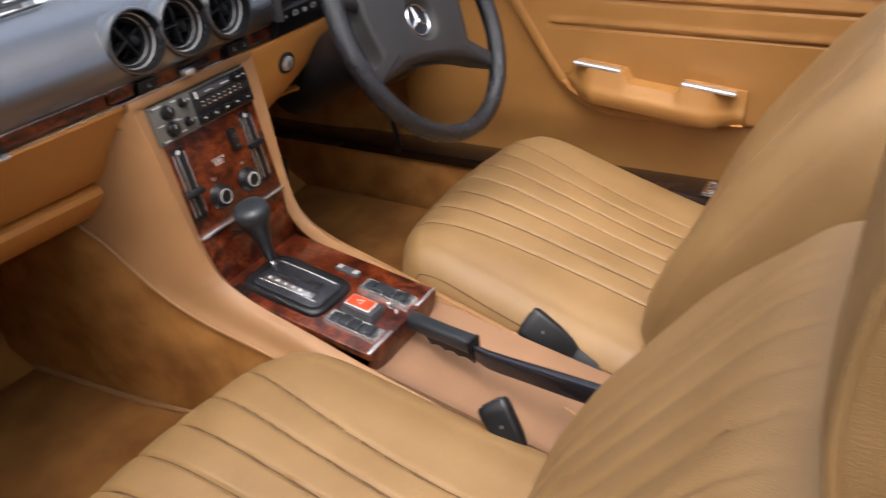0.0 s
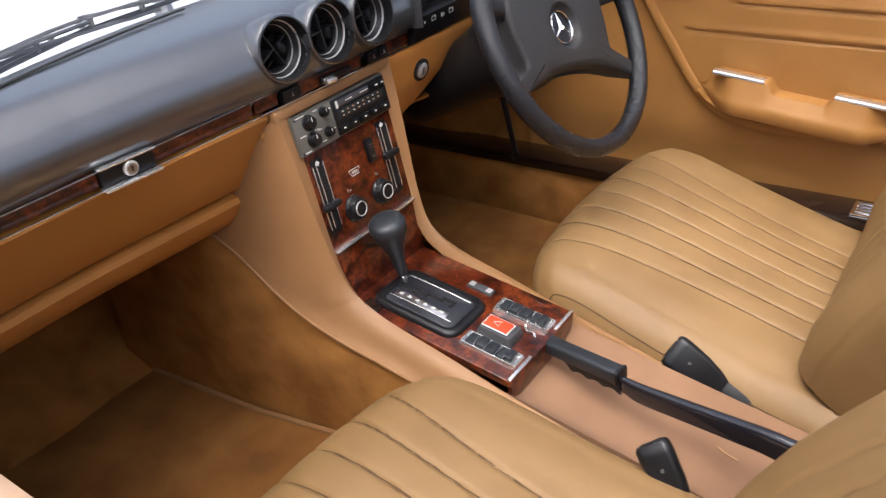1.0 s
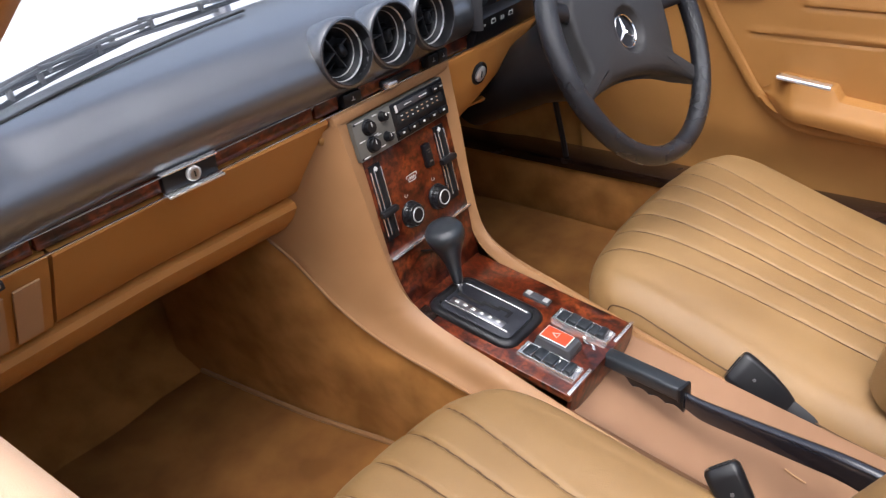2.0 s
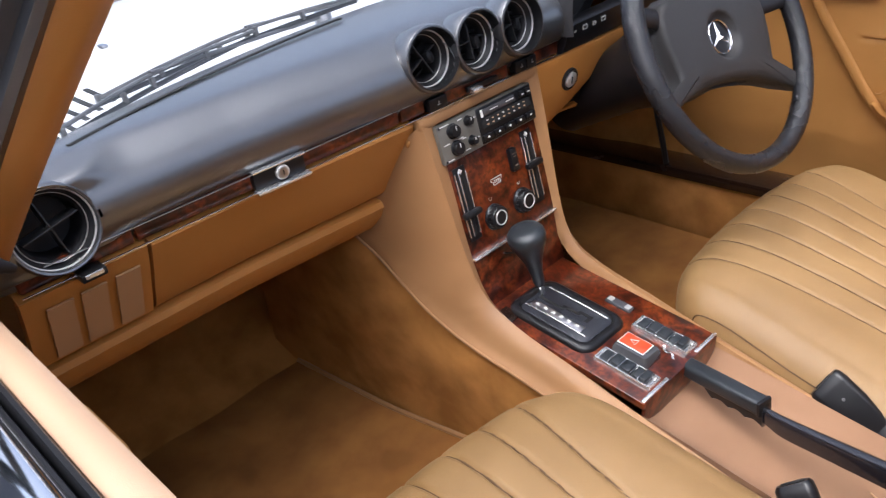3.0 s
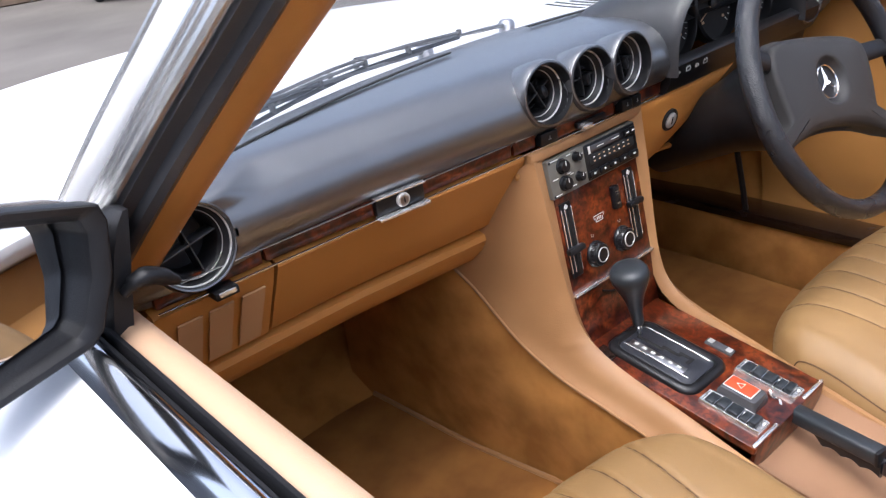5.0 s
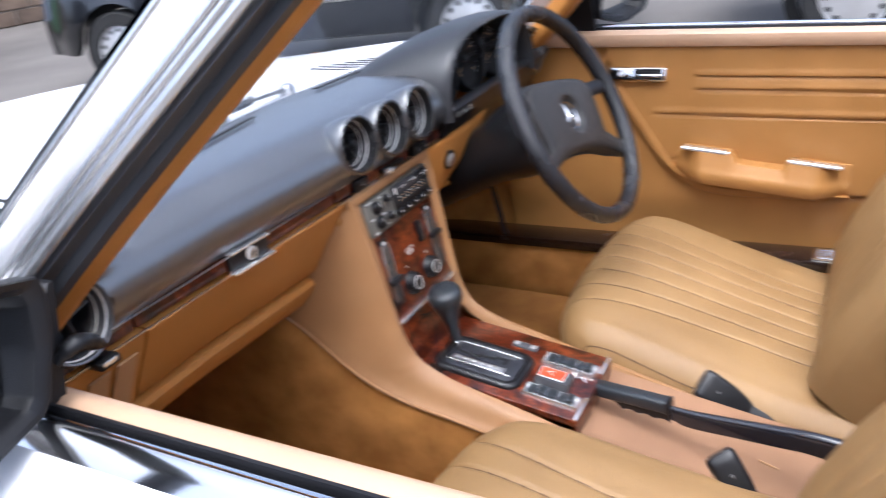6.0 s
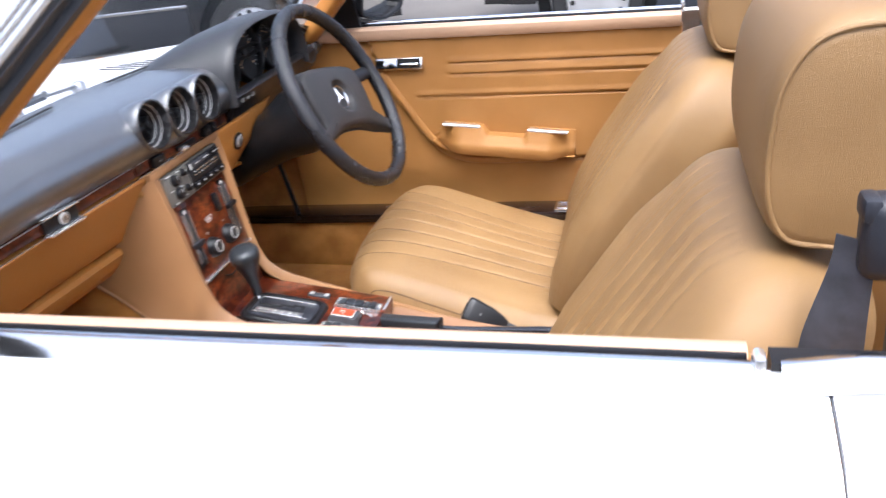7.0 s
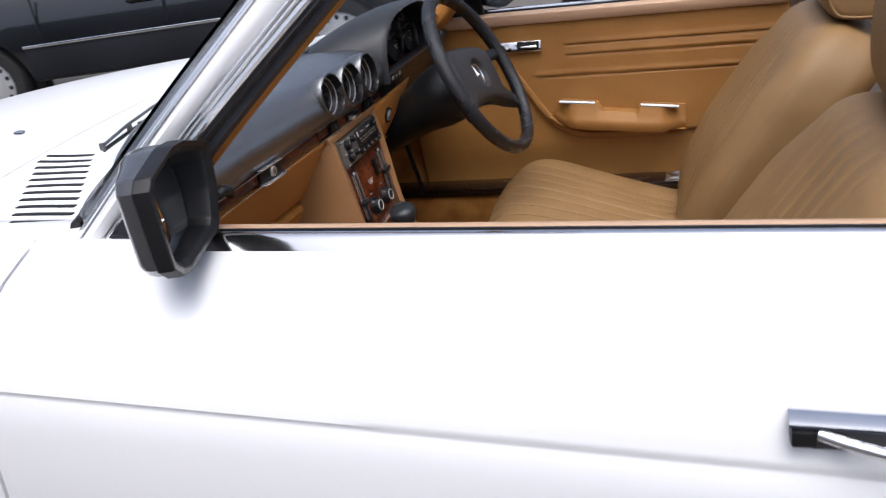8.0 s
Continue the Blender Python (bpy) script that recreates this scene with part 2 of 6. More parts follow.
def smooth_path(pts, n=8):
    """A Catmull-Rom line through the points."""
    p = [Vector(q) for q in pts]
    p = [p[0] * 2 - p[1]] + p + [p[-1] * 2 - p[-2]]
    out = []
    for i in range(1, len(p) - 2):
        for k in range(n):
            t = k / n
            a, b, c, d = p[i - 1], p[i], p[i + 1], p[i + 2]
            out.append(0.5 * ((2 * b) + (c - a) * t + (2 * a - 5 * b + 4 * c - d) * t * t + (3 * b - a - 3 * c + d) * t ** 3))
    out.append(p[-2].copy())
    return out


def tube(bm, pts, r, n=10, flat=1.0, closed=False, up=(0, 0, 1), caps=True):
    """Sweep an ellipse along a line; r may vary along it. flat: height over width."""
    pts = [Vector(p) for p in pts]
    rows = []
    k = len(pts)
    for i, p in enumerate(pts):
        a = pts[(i - 1) % k] if closed or i else pts[0]
        b = pts[(i + 1) % k] if closed or i < k - 1 else pts[-1]
        d = (b - a).normalized()
        s = d.cross(Vector(up))
        s = s.normalized() if s.length > 1e-5 else d.orthogonal().normalized()
        u = s.cross(d).normalized()
        q = r[i] if hasattr(r, "__len__") else r
        rows.append([p + s * q * math.cos(2 * math.pi * j / n) + u * q * flat * math.sin(2 * math.pi * j / n) for j in range(n)])
    vs = web(bm, rows, close_u=closed, close_v=True)
    if caps and not closed:
        cap(bm, vs[0])
        cap(bm, vs[-1])
    return bm


def bars(bm, m, items, lift=0.0006):
    """Small flat bars (x, y, width, height) on a face, each a thin raised plate."""
    for x, y, w, h in items:
        rbox(bm, (x, y, lift / 2), (w, h, lift), 0, m)
    return bm


def facing(o, right, up):
    """A frame whose x is right, y is up and z comes out of the face."""
    x, y = Vector(right).normalized(), Vector(up).normalized()
    z = x.cross(y).normalized()
    y = z.cross(x)
    return Matrix(((x.x, y.x, z.x, o[0]), (x.y, y.y, z.y, o[1]), (x.z, y.z, z.z, o[2]), (0, 0, 0, 1)))


def sgn(v):
    return -1.0 if v < 0 else 1.0


def lerp(a, b, t):
    return a + (b - a) * t


def ease(t):
    t = min(1.0, max(0.0, t))
    return t * t * (3 - 2 * t)


# ---- the ground, and walls added round the car out of view ----
bm = B()
web(bm, [[(x, y, 0) for x in (-400, -40, -8, 0, 8, 40, 400)] for y in (-400, -40, -8, 0, 8, 40, 400)])
ground = tagged(part("ground", bm, ASPHALT), "worn grey-brown asphalt yard", "ground", kind="structure")


# unseen walls, added to block low sky and show only in reflections
for name, c, s in (("wall_west", (-7.0, 1.0, 1.5), (0.3, 22.0, 3.0)), ("wall_south", (-0.5, -9.6, 1.5), (12.7, 0.3, 3.0))):
    bm = B()
    rows = [[(c[0] - s[0] / 2 + s[0] * i / 8, c[1] - s[1] / 2 + s[1] * j / 24, 0.0) for i in range(9)] for j in range(25)]
    slab(bm, rows, (0, 0, s[2]))
    tagged(part(name, bm, RENDER), "dull grey wall added out of view", "wall", kind="structure")


def belt_z(y):
    return 0.858 + 0.018 * (y + 0.45)


def base_y(x):
    """Where the windscreen's foot stands, seen from above."""
    return 0.215 - 0.42 * x * x


# the outside of the body, from the belt line down: across and up
SIDE = [(0.700, 0.0), (0.712, -0.006), (0.735, -0.014), (0.765, -0.026), (0.795, -0.044), (0.822, -0.068), (0.841, -0.096), (0.8490, -0.1175), (0.8508, -0.1222), (0.8494, -0.1262), (0.8505, -0.1298), (0.8530, -0.134), (0.860, -0.16), (0.870, -0.25), (0.870, -0.38), (0.848, -0.52), (0.80, -0.64)]


def side_skin(bm, side, ys, drop=lambda y: 0.0):
    rows = [[(side * x, y, belt_z(y) + z - drop(y) + (0.008 - 0.027 * (0.067 - y)) * math.exp(-(((z + 0.125) / 0.05) ** 2))) for x, z in SIDE] for y in ys]
    slab(bm, rows, (-side * 0.012, 0, -0.004))


def steps(a, b, n):
    return [a + (b - a) * i / (n - 1) for i in range(n)]


# ---- bodywork ----
def wing_drop(y):
    return 0.10 * max(0.0, y - 0.12) ** 1.2


def hood_z(x, y):
    """The bonnet's height: a flat crown falling to its sides and to the nose."""
    d = max(0.0, y - 0.318)
    return 0.876 + 0.022 * ease(d / 0.25) * (1 - min(1, abs(x) / 0.6) ** 3) - 0.022 * (x / 0.6) ** 2 - 0.078 * d * d


body = thing("convertible", "white open two-seat convertible bodywork with chrome trim", "car", (0, 0.6, 0))
for side, label in ((-1, "white front wing"), (1, "white front wing")):
    bm = B()
    side_skin(bm, side, steps(0.126, 1.60, 18), lambda y: wing_drop(y))
    part("front_wing", bm, PAINT, body, label)
    bm = B()
    rows = [[(side * lerp(0.60, 0.712, ease(k / 5) if k < 5 else 1), y, lerp(hood_z(0.6, y) - 0.002, belt_z(y) - 0.006 - wing_drop(y), k / 5) + 0.004 * math.sin(math.pi * k / 5)) for k in range(6)] for y in steps(0.02, 1.60, 18)]
    slab(bm, rows, (0, 0, -0.01))
    part("wing_top", bm, PAINT, body)
    bm = B()
    side_skin(bm, side, steps(-0.8810, -1.9, 12))
    part("rear_wing", bm, PAINT, body, "white rear quarter panel")
bm = B()
rows = [[(x, y, hood_z(x, y)) for x in steps(-0.597, 0.597, 28)] for y in steps(0.413, 1.60, 22)]
slab(bm, rows, (0, 0, -0.015))
hood = part("bonnet", bm, PAINT, body, "white bonnet with a low central bulge")
bm = B()
web(bm, [[(x, y - 0.10 * (abs(x) / 0.84) ** 6 * (1 - k), lerp(hood_z(x, 1.60) - 0.05 * ease((abs(x) - 0.6) / 0.24), z, k)) for x in steps(-0.84, 0.84, 25)] for y, z, k in ((1.598, 0.0, 0.0), (1.630, 0.74, 0.35), (1.655, 0.66, 0.8), (1.668, 0.55, 1.0), (1.67, 0.24, 1.0))])
part("nose_panel", bm, PAINT, body)
bm = B()
rows = [[(x, lerp(base_y(x) + 0.012, 0.410, k / 8), hood_z(x, lerp(base_y(x) + 0.012, 0.410, k / 8)) - 0.004 * max(0.0, 1 - k / 4)) for x in steps(-0.597, 0.597, 30)] for k in range(9)]
slab(bm, rows, (0, 0, -0.012))
part("scuttle_panel", bm, PAINT, body)
for k in range(12):
    for side in (-1, 1):
        x = side * (0.362 + 0.0245 * k)
        y0 = 0.134 + 0.606 * (0.64 - abs(x))
        y1 = min(0.395, 0.262 + 0.62 * (0.597 - abs(x)))
        bm = B()
        slab(bm, [[(x + u, y, hood_z(x, y) + 0.0012 - 0.004 * max(0.0, 1 - (y - base_y(x) - 0.012) / 0.15)) for u in (-0.0038, 0.0038)] for y in steps(y0, y1, 8)], (0, 0, -0.004))
        part("intake_slot", bm, HOLE, body)
bm = B()
rbox(bm, (0, -1.55, 0.83), (1.36, 0.86, 0.05), 0.02)
part("rear_deck", bm, PAINT, body)
bm = B()
slab(bm, [[(x, -1.9, z) for x in steps(-0.845, 0.845, 7)] for z in steps(0.24, 0.80, 5)], (0, -0.03, 0))
part("tail_panel", bm, PAINT, body)
bm = B()
slab(bm, [[(x, y, 0.225) for x in steps(-0.78, 0.78, 5)] for y in steps(-1.85, 1.6, 9)], (0, 0, -0.02))
part("underbody", bm, HOLE, body)
for side in (-1, 1):
    for y in (1.02, -1.40):
        m = pose(side * 0.70, y, 0.31, 0, side * 90, 0)
        bm = B()
        ring(bm, [(0.19, -0.09), (0.29, -0.095), (0.31, -0.07), (0.31, 0.07), (0.29, 0.095), (0.19, 0.09)], m, 40)
        tyre = part("wheel", bm, TYRE, body, "black tyre on a silver rim")
        bm = B()
        lathe(bm, [(0.192, 0.02), (0.19, 0.07), (0.17, 0.06), (0.06, 0.075), (0.0, 0.078)], m, 32)
        part("rim", bm, ALLOY, tyre)
nozzle = B()
rbox(nozzle, (-0.27, 0.53, 0.888), (0.012, 0.020, 0.012), 0.003)
part("washer_jet", nozzle, CHROME, body)

# floor pan, tunnel and bulkhead, all carpeted
FLOOR = 0.262
floor = thing("cabin_floor", "brown velour carpet lining the footwells and tunnel", "floor", (0, 0, FLOOR), kind="structure")
bm = B()
slab(bm, [[(x, y, FLOOR) for x in steps(-0.64, 0.64, 9)] for y in steps(-1.05, 0.42, 12)], (0, 0, -0.03))
part("floor_carpet", bm, CARPET, floor)
bm = B()
slab(bm, [[(x, y, z) for x in steps(-0.66, 0.66, 9)] for y, z in ((0.40, 0.268), (0.46, 0.31), (0.55, 0.44), (0.60, 0.60), (0.60, 0.80))], (0, 0.03, 0))
part("bulkhead_carpet", bm, CARPET, floor)
for side in (-1, 1):
    bm = B()
    slab(bm, [[(side * (0.694 - 0.035 * ease((y - 0.10) / 0.25)), y, z) for z in steps(0.25, 0.84, 6)] for y in steps(0.105, 0.62, 12)], (side * 0.015, 0, 0))
    part("kick_panel", bm, CARPET, floor)

# console: the ridge of its side walls and the line where the carpet begins
RIDGE = [(0.113, 0.000, 0.790), (0.107, -0.016, 0.70), (0.102, -0.027, 0.63), (0.098, -0.039, 0.575), (0.095, -0.056, 0.540), (0.093, -0.085, 0.518), (0.092, -0.13, 0.500), (0.091, -0.20, 0.480), (0.091, -0.30, 0.450), (0.090, -0.39, 0.426), (0.090, -0.47, 0.404), (0.088, -0.66, 0.352)]
FOOT = [(0.175, 0.17, 0.66), (0.165, 0.125, 0.625), (0.152, 0.095, 0.59), (0.145, 0.062, 0.553), (0.140, 0.03, 0.522), (0.136, -0.01, 0.497), (0.133, -0.06, 0.478), (0.130, -0.13, 0.462), (0.126, -0.21, 0.440), (0.121, -0.31, 0.410), (0.117, -0.40, 0.386), (0.114, -0.48, 0.362), (0.110, -0.66, 0.312)]
ridge, foot = smooth_path(RIDGE, 5), smooth_path(FOOT, 5)


def mat_x(y):
    return float(np.interp(y, (-0.45, 0.0, 0.156, 0.379, 0.5), (0.118, 0.124, 0.147, 0.163, 0.172)))


for side in (-1, 1):
    bm = B()
    rows = []
    for r, q in zip(ridge, foot):
        row = []
        for k in range(9):
            t = k / 8
            p = q.lerp(Vector((mat_x(q.y + 0.02) - 0.004, q.y + 0.02, FLOOR + 0.004)), t)
            p.x += 0.018 * math.sin(math.pi * t) * (1 - t)
            row.append((side * (p.x - 0.004), p.y, p.z))
        rows.append(row)
    q = foot[0]
    rows.insert(0, [(side * (0.176 - 0.006 * k / 8), lerp(0.42, 0.46, k / 8), lerp(0.70, FLOOR + 0.004, k / 8)) for k in range(9)])
    slab(bm, rows, (-side * 0.01, 0, 0))
    part("tunnel_carpet", bm, CARPET, floor)
# loose-laid mat with a bound edge
for side in (-1, 1):
    bm = B()
    rows = [[(side * lerp(mat_x(y) + 0.002, 0.60, k / 10), y, FLOOR + 0.012 + 0.02 * max(0, y) ** 2 + 0.003 * math.sin(9 * y + 5 * k) * min(1, k / 2)) for k in range(11)] for y in steps(-0.45, 0.40, 18)]
    slab(bm, rows, (0, 0, -0.006))
    m = thing("floor_mat", "worn brown carpet floor mat with a bound edge", "floor mat", (side * 0.38, 0, FLOOR), group="floor mats")
    part("mat_top", bm, MAT, m)
    bm = B()
    edge = [Vector(r[0]) + Vector((0, 0, 0.002)) for r in rows]
    tube(bm, edge, 0.0045, 8)
    part("bound_edge", bm, CONSOLE, m, "paler tan bound edge")

# sills
for side in (-1, 1):
    sill = thing("door_sill", "dark varnished sill strip over brown carpet", "door sill", (side * 0.62, 0, 0.3), group="door sills")
    bm = B()
    rbox(bm, (side * 0.641, -0.08, 0.402), (0.076, 1.22, 0.026), 0.008)
    part("sill_strip", bm, DARK_WOOD, sill)
    bm = B()
    rbox(bm, (side * 0.626, -0.08, 0.322), (0.035, 1.22, 0.14), 0.01)
    part("sill_carpet", bm, CARPET, sill)
    bm = B()
    rbox(bm, (side * 0.635, -0.605, 0.4165), (0.05, 0.12, 0.004), 0.001)
    for k in range(4):
        rbox(bm, (side * (0.618 + 0.011 * k), -0.605, 0.420), (0.005, 0.11, 0.005), 0.002)
    part("scuff_plate", bm, CHROME, sill, "ribbed chrome scuff plate")

# back of the cabin
rear = thing("rear_bulkhead", "tan trimmed shelf and wall behind the seats", "rear shelf", (0, -1.1, 0.3), kind="structure")
bm = B()
slab(bm, [[(x, y, z) for x in steps(-0.68, 0.68, 8)] for y, z in ((-1.0, 0.27), (-1.04, 0.60), (-1.06, 0.66), (-1.13, 0.70), (-1.15, 0.80))], (0, -0.02, 0))
part("rear_trim", bm, VINYL, rear)


# ---- doors ----
def swoosh(y):
    """Lower edge of the padded panel: its height along the door."""
    return float(np.interp(-y, (0.112, 0.142, 0.174, 0.206, 0.241, 0.273, 0.316, 0.376, 0.9), (0.86, 0.76, 0.705, 0.655, 0.60, 0.562, 0.536, 0.526, 0.522)))


def inner_panel(bm, side):
    rows = []
    for y in steps(-0.835, 0.118, 138):
        row = []
        lim = swoosh(y)
        for k in range(118):
            z = lerp(0.405, 0.832, k / 117) + 0.02 * (y + 0.45) * (k / 117)
            x = 0.672
            inside = ease((z - lim) / 0.014 + 0.1)
            x -= 0.010 * inside
            x += 0.004 * math.exp(-(((z - lim) / 0.004) ** 2))
            if y < -0.10:
                far = ease((-y - 0.308) / 0.01)
                for zs, f in ((0.768, far), (0.742, far), (0.690, ease((-y - 0.224) / 0.012))):
                    zz = zs + 0.018 * (y + 0.3)
                    x += 0.0045 * f * math.exp(-(((z - zz) / 0.0022) ** 2))
                    x -= 0.0022 * f * math.exp(-(((z - zz - 0.008) / 0.006) ** 2))
            x += 0.012 * ease((0.52 - z) / 0.1)
            row.append((side * x, y, z))
        rows.append(row)
    slab(bm, rows, (side * 0.02, 0, 0))


def door(side, name, label):
    d = thing(name, label, "car door", (side * 0.75, -0.35, 0.4), group="car doors")
    bm = B()
    side_skin(bm, side, steps(0.120, -0.8785, 24))
    skin = part("outer_skin", bm, PAINT, d, "glossy white door skin with a long crease")
    bm = B()
    inner_panel(bm, side)
    part("inner_panel", bm, VINYL, d, "tan vinyl panel with stitched pleats")
    # rolled top pad
    bm = B()
    prof = [(0.668, -0.034), (0.655, -0.030), (0.648, -0.018), (0.650, -0.006), (0.658, 0.000), (0.668, 0.001), (0.676, -0.003), (0.677, -0.03)]
    rows = [[(side * x, y, belt_z(y) + z) for x, z in prof] for y in steps(0.035, -0.832, 30)]
    vs = web(bm, rows, close_v=True)
    cap(bm, vs[0]), cap(bm, vs[-1])
    part("top_pad", bm, PALE_VINYL, d, "pale tan rolled door top")
    # rubber seal, slot and chrome strip
    bm = B()
    for x, w, h in ((0.6805, 0.006, 0.004), (0.688, 0.005, 0.0)):
        rows = [[(side * (x + dx * w / 2), y, belt_z(y) + h + dz) for dx, dz in ((-1, -0.03), (-1, -0.004), (-0.5, 0), (0.5, 0), (1, -0.004), (1, -0.03))] for y in steps(0.02, -0.83, 20)]
        vs = web(bm, rows, close_v=True)
        cap(bm, vs[0]), cap(bm, vs[-1])
    part("window_seal", bm, SOFT_BLACK, d, "black rubber window seal")
    bm = B()
    prof = [(0.6915, -0.02), (0.6915, 0.0035), (0.693, 0.0065), (0.6965, 0.0076), (0.7005, 0.0068), (0.7045, 0.0044), (0.7095, -0.0002), (0.7160, -0.0078)]
    rows = [[(side * x, y, belt_z(y) + z) for x, z in prof] for y in steps(-0.095, -0.832, 24)]
    vs = web(bm, rows, close_v=True)
    cap(bm, vs[0]), cap(bm, vs[-1])
    strip_ = part("belt_moulding", bm, CHROME, d, "bright chrome belt strip")
    bm = B()
    rbox(bm, (side * 0.6975, -0.836, belt_z(-0.83) + 0.004), (0.019, 0.009, 0.024), 0.004)
    part("end_cap", bm, SATIN, strip_, "rounded chrome end cap")
    # armrest pull with two bright caps
    bm = B()
    rows = []
    for i in range(81):
        t = i / 80
        y = lerp(-0.258, -0.597, t)
        ledge = lerp(0.596, 0.560, t)
        bot = min(ledge - 0.008, max(swoosh(y) + 0.012, ledge - 0.030))
        top = lerp(0.636, 0.598, t) - 0.034 * (1 - ease((t - 0.01) / 0.10)) - 0.019 * ease((t - 0.365) / 0.045) * ease((0.695 - t) / 0.045)
        out = 0.615 + 0.047 * (1 - ease(t / 0.22)) + 0.036 * ease((t - 0.80) / 0.20)
        back = min(0.660, max(out + 0.010, 0.631))
        face = lambda k: (lerp(out + 0.003, back, k), lerp(ledge, top, k))
        ring_pts = [(0.664, bot), (0.645, bot), (out + 0.006, bot + 0.001), (out + 0.001, lerp(bot, ledge, 0.35)), (out, lerp(bot, ledge, 0.7)), (out + 0.001, ledge - 0.002), face(0.05), face(0.35), face(0.7), face(0.97), (min(0.662, back + 0.004), top), (0.664, top)]
        rows.append([(side * x, y, z) for x, z in ring_pts])
    vs = web(bm, rows, close_v=True)
    cap(bm, vs[0]), cap(bm, vs[-1])
    pull = part("armrest", bm, VINYL, d, "padded tan door pull")
    bm = B()
    tube(bm, smooth_path([(side * 0.6625, y, swoosh(y) + 0.004) for y in (-0.147, -0.174, -0.206, -0.241, -0.273, -0.316, -0.376, -0.476, -0.550)], 5), 0.007, 8, 1.3)
    part("piping", bm, VINYL, d)
    for ya, yb in ((-0.290, -0.378), (-0.492, -0.583)):
        bm = B()
        zc = lambda y: lerp(0.636, 0.598, (y + 0.258) / -0.339)
        rows = [[(side * x, y, zc(y) + z) for x, z in ((0.6295, -0.0035), (0.6295, -0.0005), (0.6315, 0.0022), (0.638, 0.0030), (0.646, 0.0022), (0.646, -0.002))] for y in steps(ya, yb, 5)]
        vs = web(bm, rows, close_v=True)
        cap(bm, vs[0]), cap(bm, vs[-1])
        part("chrome_cap", bm, SATIN, pull, "bright chrome cap")
    # inner release
    f = facing((side * 0.658, -0.194, 0.776), (0, -1, -0.02), (0.34, 0, 1)) if side > 0 else facing((side * 0.658, -0.194, 0.776), (0, 1, 0.02), (-0.34, 0, 1))
    bm = B()
    rbox(bm, (0, 0, 0), (0.116, 0.030, 0.012), 0.0055, f, 3)
    plate = part("release_plate", bm, CHROME, d, "chrome inner door release")
    bm = B()
    rbox(bm, (0.024, 0, 0.004), (0.058, 0.022, 0.006), 0.002, f)
    part("finger_well", bm, HOLE, plate)
    bm = B()
    rbox(bm, (0.026, -0.004, 0.008), (0.044, 0.008, 0.006), 0.0035, f)
    part("release_lever", bm, CHROME, plate, "chrome release lever")
    bm = B()
    lathe(bm, [(0.0075, 0.004), (0.0075, 0.009), (0.006, 0.0105), (0.0, 0.0105)], f @ pose(-0.030, 0, 0), 20)
    part("lock_slide", bm, SATIN, plate)
    return d


passenger_door = door(-1, "passenger_door", "closed white car door with tan trim and window lowered")
driver_door = door(1, "driver_door", "closed car door with tan pleated trim, window lowered")

bm = B()
rbox(bm, (-0.653, -0.240, 0.800), (0.038, 0.090, 0.030), 0.014, None, 4)
part("release_surround", bm, VINYL, passenger_door, "padded tan lump above the inner release")

# outside handle and the shut line behind the near door
HZ = 0.757
bm = B()
rows = [[(-x, y, HZ + z - 0.03 * (-0.712 - y)) for x, z in ((0.834, 0.002), (0.851, 0.001), (0.855, 0.0035), (0.854, 0.006), (0.849, 0.008), (0.834, 0.009))] for y in steps(-0.712, -0.927, 8)]
vs = web(bm, rows, close_v=True)
cap(bm, vs[0]), cap(bm, vs[-1])
handle = part("door_handle", bm, CHROME, passenger_door, "chrome outside pull handle")
bm = B()
rbox(bm, (-0.846, -0.723, HZ - 0.007), (0.022, 0.020, 0.016), 0.003)
part("handle_end", bm, BLACK, handle, "black handle end block")
bm = B()
tube(bm, smooth_path([(-0.852, -0.734, HZ - 0.003), (-0.860, -0.757, HZ - 0.006), (-0.867, -0.802, HZ - 0.013), (-0.869, -0.862, HZ - 0.021), (-0.860, -0.917, HZ - 0.021)], 6), 0.0055, 12, 0.9)
part("handle_grip", bm, CHROME, handle)
bm = B()
rbox(bm, (-0.842, -0.812, HZ - 0.012), (0.012, 0.17, 0.022), 0.004)
part("handle_recess", bm, SMOKE, handle, "dark recess behind the grip")
bm = B()
pts = [(-(x + 0.0006), -0.880 - 13.0 * max(0, -z - 0.04) ** 2, belt_z(-0.86) + z) for x, z in SIDE[1:9]]
tube(bm, smooth_path(pts, 4), 0.0009, 6)
part("shut_line", bm, SMOKE, body, "dark gap behind the door")
bm = B()
rows = [[(-x, y, belt_z(y) + 0.009 * ease((-0.845 - y) / 0.03) + z) for x, z in ((0.6905, -0.02), (0.6905, 0.0035), (0.692, 0.0065), (0.6965, 0.0076), (0.7005, 0.0068), (0.7045, 0.0044), (0.7095, -0.0002), (0.7160, -0.0078))] for y in steps(-0.850, -1.3, 10)]
vs = web(bm, rows, close_v=True)
cap(bm, vs[0]), cap(bm, vs[-1])
part("rear_belt_strip", bm, CHROME, body, "chrome strip on the rear quarter")
bm = B()
slab(bm, [[(-x, y, belt_z(y) + 0.005) for x in steps(0.672, 0.692, 3)] for y in steps(-0.845, -1.3, 6)], (0, 0, -0.03))
part("quarter_seal", bm, SOFT_BLACK, body, "black rubber along the rear quarter")
bm = B()
slab(bm, [[(-x, y, belt_z(y) - 0.018 - 0.03 * ease((0.66 - x) / 0.06)) for x in steps(0.60, 0.671, 6)] for y in steps(-0.834, -1.3, 6)], (0, 0, -0.03))
part("quarter_trim", bm, VINYL, body, "tan trim inside the rear quarter")

